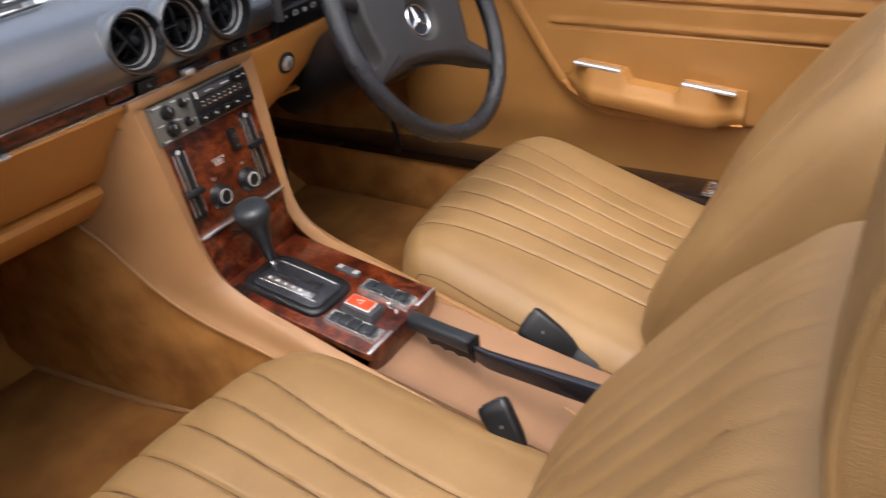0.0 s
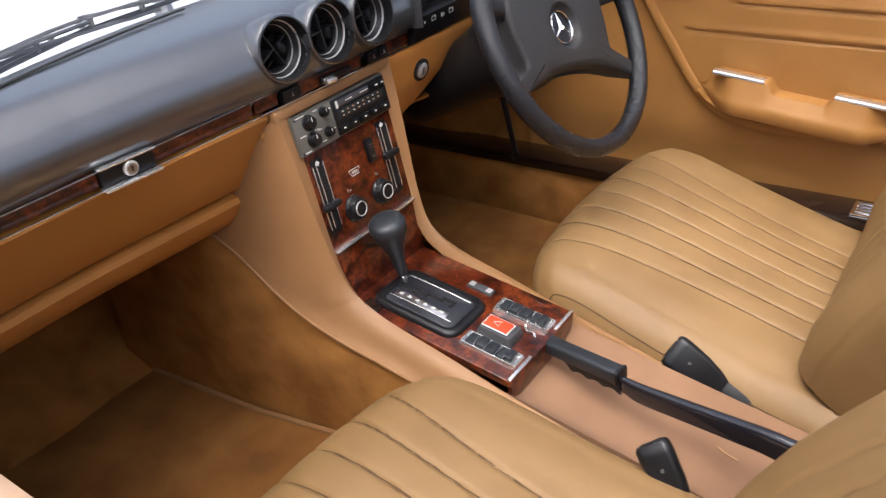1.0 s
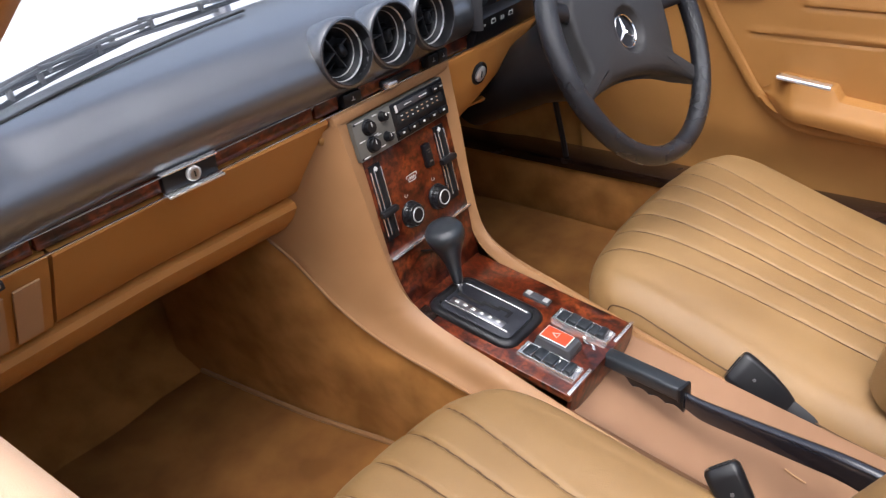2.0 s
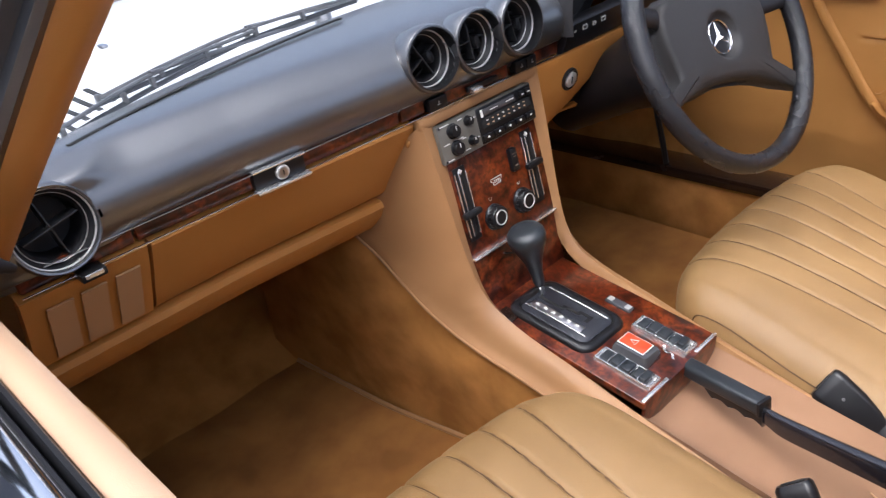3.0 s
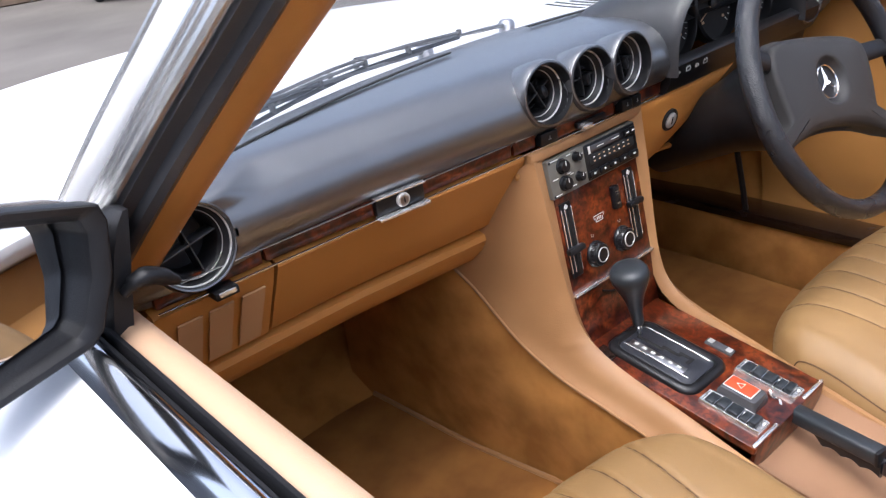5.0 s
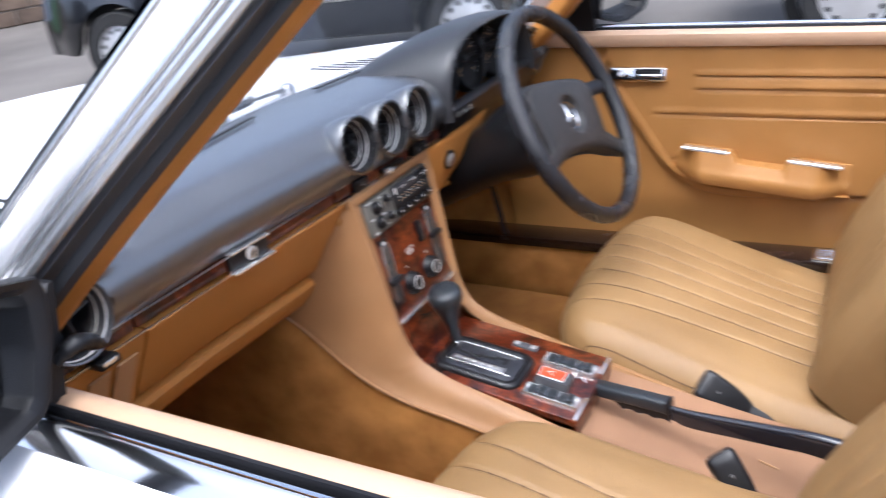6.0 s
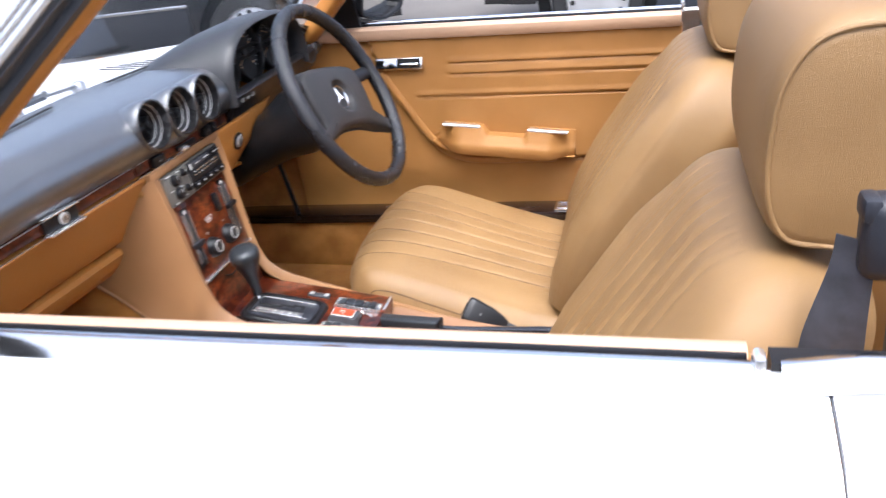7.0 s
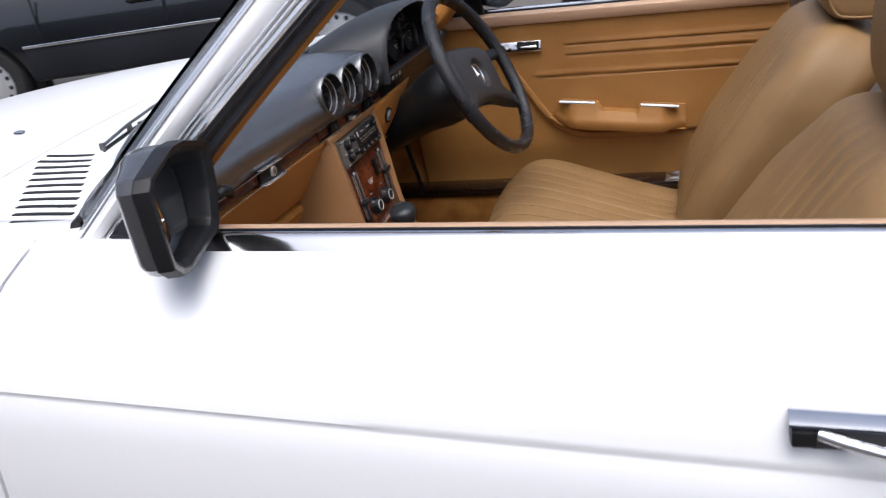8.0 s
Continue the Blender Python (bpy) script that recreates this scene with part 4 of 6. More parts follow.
# black lower edge of the driver's side
trim("switch_rail", 0.166, 0.60, [(-0.012, 0.838), (-0.016, 0.834), (-0.012, 0.812), (-0.004, 0.797), (0.03, 0.790)], BLACK, "black rail with warning symbols")
bm = B()
f = facing((0.175, -0.0148, 0.824), (1, 0, 0), (0, -0.1, 1)) @ Matrix.Diagonal((0.85, 0.75, 1, 1))
for k, kind in enumerate((0, 1, 2, 1)):
    x = 0.012 + 0.026 * k
    if kind == 0:
        bars(bm, f, [(x, 0, 0.004, 0.004)], 0.001)
    elif kind == 1:
        bars(bm, f, [(x, 0.004, 0.012, 0.0012), (x, -0.003, 0.012, 0.0012), (x - 0.0055, 0, 0.0012, 0.007), (x + 0.0055, 0, 0.0012, 0.007), (x - 0.003, 0.0055, 0.0025, 0.002), (x + 0.003, 0.0055, 0.0025, 0.002)], 0.001)
    else:
        bars(bm, f, [(x - 0.003, 0, 0.0015, 0.008), (x, 0.003, 0.006, 0.0012), (x, 0, 0.006, 0.0012), (x, -0.003, 0.006, 0.0012), (x + 0.004, 0, 0.0015, 0.006)], 0.001)
part("warning_symbols", bm, DIM, dash)

# the passenger's half of the dash sweeps a little forward
for ob in dash.children_recursive:
    for v in ob.data.vertices:
        w = 1 - ease((v.co.z - 0.868) / 0.03) * ease(v.co.y / 0.08)
        v.co.y += 0.026 * min(1.0, max(0.0, -v.co.x / 0.35)) * w

# ---- instrument binnacle ----
cluster = thing("instrument_binnacle", "black hooded binnacle with round dials", "instrument cluster", (0.352, 0.0, 0.85))


def arch(s, y, w, h, z0=0.822):
    pts = []
    for i in range(41):
        a = math.pi * (1 - i / 40)
        c, q = math.cos(a), math.sin(a)
        pts.append((0.352 + s * w * sgn(c) * abs(c) ** 0.72, y, z0 + s * h * abs(q) ** 0.66))
    return pts


bm = B()
hoodrows = [arch(0.93, 0.05, 0.187, 0.128), arch(0.945, 0.0, 0.187, 0.130), arch(0.955, -0.018, 0.187, 0.132), arch(0.975, -0.024, 0.187, 0.133), arch(1.0, -0.020, 0.187, 0.134), arch(1.012, -0.008, 0.188, 0.135), arch(1.02, 0.03, 0.190, 0.132), arch(1.04, 0.07, 0.195, 0.122), arch(1.06, 0.11, 0.205, 0.108), arch(1.08, 0.15, 0.215, 0.090), arch(1.1, 0.19, 0.22, 0.070)]
web(bm, hoodrows)
part("hood", bm, HOOD, cluster, "black padded hood")
bm = B()
vs = web(bm, [arch(0.94, 0.046, 0.187, 0.130), [(0.352, 0.046, 0.835)] * 41])
bmesh.ops.remove_doubles(bm, verts=bm.verts[:], dist=1e-5)
part("dial_panel", bm, BLACK, cluster)
for x, r, z in ((0.240, 0.050, 0.876), (0.352, 0.056, 0.884), (0.464, 0.050, 0.876)):
    f = facing((x, 0.040, z), (1, 0, 0), (0, 0.15, 1))
    bm = B()
    ring(bm, [(r + 0.004, -0.004), (r + 0.004, 0.012), (r + 0.001, 0.015), (r - 0.001, 0.012), (r - 0.002, -0.004)], f, 48)
    bez = part("dial_bezel", bm, BLACK, cluster)
    bm = B()
    lathe(bm, [(r - 0.001, 0.0), (r - 0.001, 0.001), (0, 0.001)], f, 48)
    dial = part("dial", bm, HOLE, bez, "black dial with white ticks and amber figures")
    bm = B()
    for k in range(25):
        a = radians(-130 + 260 * k / 24)
        ln = 0.008 if k % 3 == 0 else 0.004
        rbox(bm, (0, r - 0.005 - ln / 2, 0.0016), (0.0012, ln, 0.0006), 0, f @ pose(0, 0, 0, 0, 0, -math.degrees(a)))
    part("tick_marks", bm, MARK, bez)
    bm = B()
    for k in range(0, 25, 3):
        a = radians(-130 + 260 * k / 24)
        rbox(bm, (math.sin(a) * (r - 0.019), math.cos(a) * (r - 0.019), 0.0016), (0.006, 0.004, 0.0006), 0, f)
    part("figure_bars", bm, AMBER, bez)
    bm = B()
    rbox(bm, (0, r * 0.35, 0.004), (0.0018, r * 0.8, 0.001), 0, f @ pose(0, 0, 0, 0, 0, 118))
    part("needle", bm, AMBER, bez)
    bm = B()
    lathe(bm, [(0.008, 0.001), (0.008, 0.006), (0.0, 0.007)], f, 20)
    part("needle_hub", bm, BLACK, bez)

# ---- centre console ----
STACK = facing((0, 0.0, 0.777), (1, 0, 0), (0, 0.03, 0.187))
TOP = facing((0, -0.05, 0.5085), (1, 0, 0), (0, 0.245, 0.040))
console = thing("centre_console", "tan vinyl centre console with varnished walnut panels", "centre console", (0, -0.15, 0.42))
for side in (-1, 1):
    bm = B()
    rows = []
    for r, q in zip(ridge, foot):
        inn = Vector((0.087 if r.y > -0.31 else 0.080, r.y + 0.004, r.z - (0.006 if r.y > -0.31 else 0.03)))
        d = (q - r)
        out = Vector((0.6, 0.0, 0.8)) if r.z < 0.53 else Vector((0.75, -0.55, 0.35))
        row = [inn.lerp(r, 0.0), inn.lerp(r, 0.6) + Vector((0, 0, 0.0)), r]
        for k in range(1, 11):
            t = k / 10
            p = r + d * t
            p += out.normalized() * 0.010 * math.sin(math.pi * min(1, t * 1.25)) * (1 - t)
            row.append(p)
        rows.append([(side * p.x, p.y, p.z) for p in row])
    slab(bm, rows, (-side * 0.003, 0.004, -0.008))
    part("side_wall", bm, CONSOLE, console, "tan vinyl console side, swept towards the floor")
    bm = B()
    tube(bm, [(side * (p.x + 0.001), p.y, p.z) for p in foot], 0.0022, 6)
    part("edge_welt", bm, CONSOLE, console)
bm = B()
rbox(bm, (0, -0.121, -0.004), (0.176, 0.144, 0.008), 0.002, STACK)
stackp = part("wood_fascia", bm, WOOD, console, "glossy burl walnut fascia")
bm = B()
rbox(bm, (0, -0.237, -0.006), (0.176, 0.082, 0.010), 0.002, STACK)
ash = part("ashtray_front", bm, WOOD, console, "walnut ashtray front with a bright rail")
bm = B()
rbox(bm, (0, -0.1905, 0.002), (0.176, 0.0048, 0.008), 0.0022, STACK)
part("bright_rail", bm, SATIN, ash)
bm = B()
tube(bm, [STACK @ Vector((u, -0.207 - 0.010 * math.cos(u / 0.03 * math.pi / 2), 0.0005)) for u in steps(-0.03, 0.03, 11)], 0.0014, 6)
part("finger_groove", bm, HOLE, ash)
bm = B()
rbox(bm, (0, 0.007, 0.7882), (0.232, 0.014, 0.0142), 0.003)
part("console_lip", bm, CONSOLE, console, "tan lip over the radio")
# heater sliders
for x, ya, yb, yk in ((-0.0725, -0.060, -0.166, -0.126), (0.0615, -0.058, -0.168, -0.108)):
    bm = B()
    rbox(bm, (x, (ya + yb) / 2, 0.001), (0.021, ya - yb, 0.003), 0.001, STACK)
    fr = part("slider_plate", bm, BLACK, console, "black heater slider plate")
    bm = B()
    for dx in (-0.0098, 0.0098, -0.003):
        rbox(bm, (x + dx, (ya + yb) / 2, 0.0026), (0.0017, ya - yb - 0.014, 0.002), 0.0008, STACK)
    part("slider_rail", bm, SATIN, fr)
    bm = B()
    rbox(bm, (x, (ya + yb) / 2, 0.0018), (0.005, ya - yb - 0.016, 0.003), 0, STACK)
    part("slider_slot", bm, HOLE, fr)
    bm = B()
    rbox(bm, (x, yk, 0.007), (0.032, 0.009, 0.010), 0.003, STACK)
    part("slider_grip", bm, BLACK, fr, "black slider grip")
    bm = B()
    lathe(bm, [(0.004, 0), (0.004, 0.0008), (0, 0.0008)], STACK @ pose(x, ya - 0.006, 0.0025), 4)
    part("slider_symbol", bm, MARK, fr)
# turning knobs
for x, y in ((-0.030, -0.1505), (0.0285, -0.151)):
    k = STACK @ pose(x, y, 0)
    bm = B()
    lathe(bm, [(0.0185, 0.0), (0.0185, 0.002), (0.0165, 0.004), (0.0155, 0.011), (0.0142, 0.013), (0.009, 0.0135)], k, 36)
    kn = part("heater_knob", bm, BLACK, console, "black turning knob with a chrome face ring")
    bm = B()
    ring(bm, [(0.0108, 0.012), (0.0108, 0.0143), (0.0103, 0.0148), (0.0095, 0.0148), (0.0091, 0.0135)], k, 36)
    part("face_ring", bm, SILVER, kn)
    bm = B()
    lathe(bm, [(0.0091, 0.012), (0.0091, 0.0138), (0.0, 0.0138)], k, 30)
    part("knob_face", bm, BLACK, kn)
    bm = B()
    for i in range(20):
        rbox(bm, (0, 0.0160, 0.0075), (0.0022, 0.0012, 0.006), 0.0003, k @ pose(0, 0, 0, 0, 0, 18 * i))
    part("knob_ribs", bm, BLACK, kn)
    bm = B()
    tube(bm, [STACK @ Vector((x + 0.0026 * math.cos(a), y + 0.027 + 0.0026 * math.sin(a), 0.0003)) for a in steps(2.2, 6.6, 12)], 0.0003, 5)
    part("knob_symbol", bm, MARK, kn)
bm = B()
rbox(bm, (0.0265, -0.088, 0.003), (0.014, 0.034, 0.010), 0.003, STACK)
fan = part("fan_rocker", bm, BLACK, console, "black rocker switch")
bm = B()
bars(bm, STACK @ pose(0.0265, -0.088, 0.0078), [(0, 0.009, 0.008, 0.0012), (0, 0.005, 0.005, 0.0012), (0, -0.008, 0.006, 0.002)])
part("rocker_symbol", bm, TINT, fan)
bm = B()
bars(bm, STACK @ pose(-0.0105, -0.1045, 0.0), [(0, 0.0045, 0.021, 0.0008), (0, -0.0045, 0.014, 0.0008), (-0.0102, 0.0025, 0.0008, 0.004), (0.0102, 0.0025, 0.0008, 0.004), (-0.007, -0.002, 0.0008, 0.005), (0.007, -0.002, 0.0008, 0.005), (-0.0035, 0, 0.0015, 0.004), (0.0, 0, 0.0015, 0.004), (0.0035, 0, 0.0015, 0.004)], 0.0006)
part("fascia_marking", bm, MARK, console)

# radio, with its keys and knobs
radio = thing("car_radio", "dark grey cassette car radio with pale markings", "radio", (0, 0.0, 0.75))
RD = STACK @ pose(-0.004, -0.0230, 0)
bm = B()
rbox(bm, (0, 0, 0.001), (0.182, 0.052, 0.012), 0.002, RD)
part("face_plate", bm, RADIO, radio)
bm = B()
rbox(bm, (0.0345, 0, 0.0025), (0.110, 0.049, 0.011), 0.0015, RD)
part("tuner_panel", bm, BLACK, radio, "black tuner panel")
for x, y, r in ((-0.066, 0.0125, 0.0090), (-0.066, -0.0105, 0.0090), (-0.0375, 0.0165, 0.0060), (-0.0375, -0.0105, 0.0060)):
    bm = B()
    lathe(bm, [(r * 1.15, 0.006), (r * 1.15, 0.008), (r, 0.009), (r * 0.97, 0.014), (r * 0.85, 0.0155), (0, 0.0155)], RD @ pose(x, y, 0), 28)
    kn = part("radio_knob", bm, BLACK, radio)
    bm = B()
    bars(bm, RD @ pose(x, y, 0.0155), [(0, r * 0.45, 0.0009, r * 0.7)])
    part("knob_mark", bm, MARK, kn)
bm = B()
rbox(bm, (0.022, 0.0165, 0.008), (0.066, 0.009, 0.002), 0.001, RD)
part("cassette_flap", bm, SMOKE, radio, "dark cassette flap")
bm = B()
rbox(bm, (0.0345, 0.002, 0.0080), (0.096, 0.013, 0.0016), 0.0007, RD)
part("dial_window", bm, HOLE, radio, "smoked tuning window")
for k in range(5):
    x = -0.010 + 0.0215 * k
    bm = B()
    rbox(bm, (x, -0.0160, 0.0095), (0.0185, 0.0080, 0.005), 0.0012, RD)
    key = part("radio_key", bm, BLACK, radio)
    bm = B()
    bars(bm, RD @ pose(x, -0.0155, 0.0121), [(-0.001, 0, 0.0035, 0.0022)])
    part("key_mark", bm, MARK, key)
for x, y in ((0.068, 0.0165), (0.080, 0.0165)):
    bm = B()
    rbox(bm, (x, y, 0.0095), (0.010, 0.009, 0.005), 0.0012, RD)
    key = part("radio_key", bm, BLACK, radio)
    bm = B()
    bars(bm, RD @ pose(x, y, 0.0121), [(0, 0, 0.005, 0.0016)])
    part("key_mark", bm, MARK, key)
for x, y, w in ((-0.078, 0.0235, 0.016), (-0.081, -0.001, 0.010), (-0.055, -0.001, 0.008), (-0.080, -0.0225, 0.012), (-0.050, 0.0225, 0.008), (-0.026, 0.0165, 0.006), (-0.050, -0.003, 0.007), (-0.026, -0.0105, 0.006), (-0.048, -0.0195, 0.008)):
    bm = B()
    part("radio_lettering", bars(bm, RD @ pose(0, 0, 0.0071), [(x, y, w, 0.0013)]), MARK, radio)
for x, y, w, h in ((-0.012, 0.0165, 0.004, 0.010), (0.012, 0.0165, 0.014, 0.0009), (0.044, 0.0165, 0.016, 0.0012)):
    bm = B()
    part("flap_mark", bars(bm, RD @ pose(0, 0, 0.0092), [(x, y, w, h)]), MARK, radio)
for row in range(2):
    for k in range(8):
        bm = B()
        part("dial_figure", bars(bm, RD @ pose(0, 0, 0.0089), [(-0.004 + 0.0105 * k, 0.0050 - 0.0055 * row, 0.0030, 0.0016)]), AMBER if (k + row) % 3 else MARK, radio)
for x, y in ((-0.0875, 0.0225), (-0.0875, -0.0225)):
    bm = B()
    lathe(bm, [(0.0016, 0.006), (0.0016, 0.0078), (0, 0.008)], RD @ pose(x, y, 0), 10)
    part("screw", bm, HOLE, radio)

# upper plate of the console
bm = B()
rbox(bm, (-0.001, -0.118, -0.006), (0.172, 0.268, 0.012), 0.003, TOP)
deck = part("wood_deck", bm, WOOD, console, "glossy burl walnut console deck")
bm = B()
rbox(bm, (0, -0.2495, -0.026), (0.166, 0.006, 0.046), 0.002, TOP)
part("wood_end", bm, WOOD, console, "walnut end face over the tray")
for xa, xb in ((-0.086, -0.030), (0.035, 0.086)):
    bm = B()
    rbox(bm, ((xa + xb) / 2, -0.2480, 0.0008), (xb - xa, 0.005, 0.0024), 0.001, TOP)
    part("end_bead", bm, SATIN, console, "bright edge strip")

# selector gate
GP = TOP @ pose(-0.0205, -0.0795, 0)
gate = thing("gear_selector", "black automatic gear selector with a grey pear-shaped knob", "gear lever", GP.translation)
bm = B()


def rounded(w, h, r, z, n=6):
    pts = []
    for cx, cy, a0 in ((w / 2 - r, h / 2 - r, 0), (-w / 2 + r, h / 2 - r, 90), (-w / 2 + r, -h / 2 + r, 180), (w / 2 - r, -h / 2 + r, 270)):
        for k in range(n + 1):
            a = radians(a0 + 90 * k / n)
            pts.append(Vector((cx + r * math.cos(a), cy + r * math.sin(a), z)))
    return pts


def plate(bm, m, levels):
    rows = [[m @ p for p in rounded(*lv)] for lv in levels]
    vs = web(bm, rows, close_v=True)
    cap(bm, vs[0]), cap(bm, vs[-1])
    return bm


plate(bm, GP, [(0.096, 0.144, 0.022, 0.000), (0.096, 0.144, 0.022, 0.0012), (0.092, 0.140, 0.021, 0.0046), (0.087, 0.135, 0.020, 0.0066), (0.080, 0.128, 0.018, 0.0076), (0.074, 0.122, 0.016, 0.0072), (0.070, 0.118, 0.012, 0.0040), (0.066, 0.114, 0.010, 0.0030)])
part("gate_frame", bm, BLACK, gate, "black moulded gate frame")
bm = B()
plate(bm, GP, [(0.066, 0.114, 0.010, 0.0024), (0.066, 0.114, 0.010, 0.0040), (0.065, 0.113, 0.010, 0.0044)])
part("gate_plate", bm, GUIDE, gate, "dark grey gate plate")
for x in (-0.0225, 0.0275):
    bm = B()
    tube(bm, [GP @ Vector((x + 0.002 * math.cos(t * 22), t, 0.0052)) for t in steps(-0.049, 0.053, 10)], 0.0012, 8)
    part("gate_rail", bm, SATIN, gate, "thin chrome rail")
bm = B()
rbox(bm, (-0.0120, 0.006, 0.0048), (0.0120, 0.088, 0.0014), 0.0006, GP)
part("range_window", bm, STEEL, gate, "grey range scale")
for k in range(6):
    bm = B()
    bars(bm, GP @ pose(-0.0120, 0.006, 0.0055), [(0, 0.034 - 0.0136 * k, 0.0050, 0.0060)])
    part("range_mark", bm, MARK, gate)
bm = B()
for x, y, w, h in ((0.004, 0.030, 0.0055, 0.040), (0.007, 0.010, 0.0100, 0.0055), (0.0095, -0.002, 0.0055, 0.026), (0.0125, -0.014, 0.0100, 0.0055), (0.0150, -0.023, 0.0055, 0.020), (0.0095, -0.031, 0.014, 0.0055)):
    rbox(bm, (x, y, 0.0042), (w, h, 0.0016), 0, GP)
part("gate_slot", bm, HOLE, gate)
base = GP @ Vector((0.010, 0.050, 0.006))
knob = Vector((-0.031, -0.080, 0.617))
ax = (knob - base).normalized()
bm = B()
tube(bm, [base, base.lerp(knob, 0.25)], 0.0045, 12, up=(1, 0, 0))
part("lever_rod", bm, CHROME, gate, "chrome lever rod")
L = facing(base, ax.orthogonal(), ax.cross(ax.orthogonal()))
ln = (knob - base).length
bm = B()
lathe(bm, [(0.0065, ln * 0.16), (0.0080, ln * 0.19), (0.0095, ln * 0.38), (0.0120, ln * 0.53), (0.0160, ln * 0.66), (0.0212, ln * 0.78), (0.0252, ln * 0.88), (0.0268, ln * 0.955), (0.0260, ln * 1.01), (0.0228, ln * 1.055), (0.0150, ln * 1.08), (0.007, ln * 1.088), (0.0, ln * 1.09)], L, 36)
part("lever_knob", bm, KNOB, gate, "dark grey knob, wider at the top")

# switch banks, hazard switch and small rocker
def bank(x, label):
    w = thing("window_switch_bank", label, "switch", TOP @ Vector((x, -0.2005, 0)), group="switch banks")
    m = TOP @ pose(x, -0.2005, 0)
    bm = B()
    plate(bm, m, [(0.0275, 0.085, 0.0012, 0.0), (0.0275, 0.085, 0.0012, 0.0032), (0.0255, 0.083, 0.0012, 0.0056), (0.0215, 0.079, 0.001, 0.0056), (0.0205, 0.078, 0.001, 0.0020)])
    part("bank_frame", bm, SATIN, w, "bright chrome surround")
    for k, ln in enumerate((0.0145, 0.0145, 0.017, 0.0115, 0.0115)):
        yy = 0.0295 - (0, 0.0155, 0.0315, 0.0465, 0.0590)[k]
        bm = B()
        rbox(bm, (0, yy, 0.0050), (0.0195, ln - 0.0012, 0.0085), 0.002, m @ pose(0, 0, 0, 4 if k % 2 else -4, 0, 0))
        part("rocker", bm, KNOB, w, "black rocker key")
        if k < 4:
            bm = B()
            rbox(bm, (0.0, yy - ln / 2 - 0.0002, 0.0045), (0.0200, 0.0010, 0.007), 0.0004, m)
            part("divider", bm, CHROME, w)


bank(-0.0515, "bank of black rocker switches in chrome rails")
bank(0.0345, "bank of black rocker switches in chrome rails")
hz = thing("hazard_switch", "raised black hazard switch with a red top", "switch", TOP @ Vector((-0.0185, -0.1925, 0)))
m = TOP @ pose(-0.0185, -0.1925, 0)
bm = B()
plate(bm, m, [(0.038, 0.056, 0.005, 0.0), (0.036, 0.054, 0.005, 0.009), (0.031, 0.048, 0.004, 0.0145), (0.028, 0.045, 0.003, 0.015)])
part("switch_body", bm, SMOKE, hz)
bm = B()
rbox(bm, (0.001, 0.003, 0.0150), (0.025, 0.040, 0.0018), 0.0008, m)
part("pale_border", bm, MARK, hz)
bm = B()
rbox(bm, (0.001, 0.003, 0.0156), (0.0225, 0.0375, 0.0018), 0.0008, m)
part("red_key", bm, RED, hz, "red key with a pale triangle")
bm = B()
tube(bm, [m @ Vector((0.001 + 0.006 * math.sin(radians(a)), 0.004 + 0.006 * math.cos(radians(a)), 0.0172)) for a in (0, 120, 240)], 0.0007, 4, closed=True)
part("triangle", bm, MARK, hz)
rk = thing("small_rocker", "small rocker switch with pale symbols on the console deck", "switch", TOP @ Vector((0.0485, -0.120, 0)))
m = TOP @ pose(0.0485, -0.120, 0)
bm = B()
rbox(bm, (0, 0, 0.001), (0.014, 0.042, 0.006), 0.002, m)
part("rocker_key", bm, SMOKE, rk)
bm = B()
bars(bm, m @ pose(0, 0, 0.004), [(0, 0.014, 0.009, 0.008), (0, -0.014, 0.009, 0.008)])
part("rocker_symbols", bm, DIM, rk)
bm = B()
rows = [[TOP @ Vector((0.0035 + 0.012 * t + 0.004 * math.sin(7 * t), -0.236 + 0.022 * t + 0.004 * k, 0.0012 + 0.0015 * math.sin(3.1 * t))) for k in (0, 1)] for t in steps(0, 1, 12)]
slab(bm, rows, TOP.to_3x3() @ Vector((0, 0, 0.0006)))
part("peeling_trim", bm, SATIN, console, "curled loose strip of bright trim")
bm = B()
rbox(bm, (-0.072, -0.020, 0.0005), (0.020, 0.028, 0.003), 0.001, TOP)
part("blank_plug", bm, DARK_WOOD, console)

# tray behind and the parking brake
bm = B()
rows = [[(x, y, 0.424 + 0.19 * (y + 0.292) + 0.022 * abs(x / 0.085) ** 6) for x in steps(-0.086, 0.086, 13)] for y in steps(-0.292, -0.68, 10)]
slab(bm, rows, (0, 0, -0.01))
part("rear_tray", bm, TRAY, console, "pinkish tan lined tray")
brake = thing("parking_brake", "black parking brake lever with a moulded grip", "hand brake", (-0.02, -0.45, 0.43))
ga, gb = Vector((0.018, -0.284, 0.4575)), Vector((-0.0065, -0.412, 0.4640))
GR = facing(ga.lerp(gb, 0.5), (gb - ga).cross(Vector((0, 0, -1))), gb - ga)
bm = B()
rbox(bm, (0, 0, 0), (0.0235, (gb - ga).length, 0.0205), 0.0055, GR, 3)
part("grip", bm, KNOB, brake, "black moulded plastic grip")
bm = B()
rbox(bm, (0, (gb - ga).length / 2 - 0.003, 0), (0.0245, 0.006, 0.0215), 0.003, GR, 2)
part("grip_collar", bm, BLACK, brake)
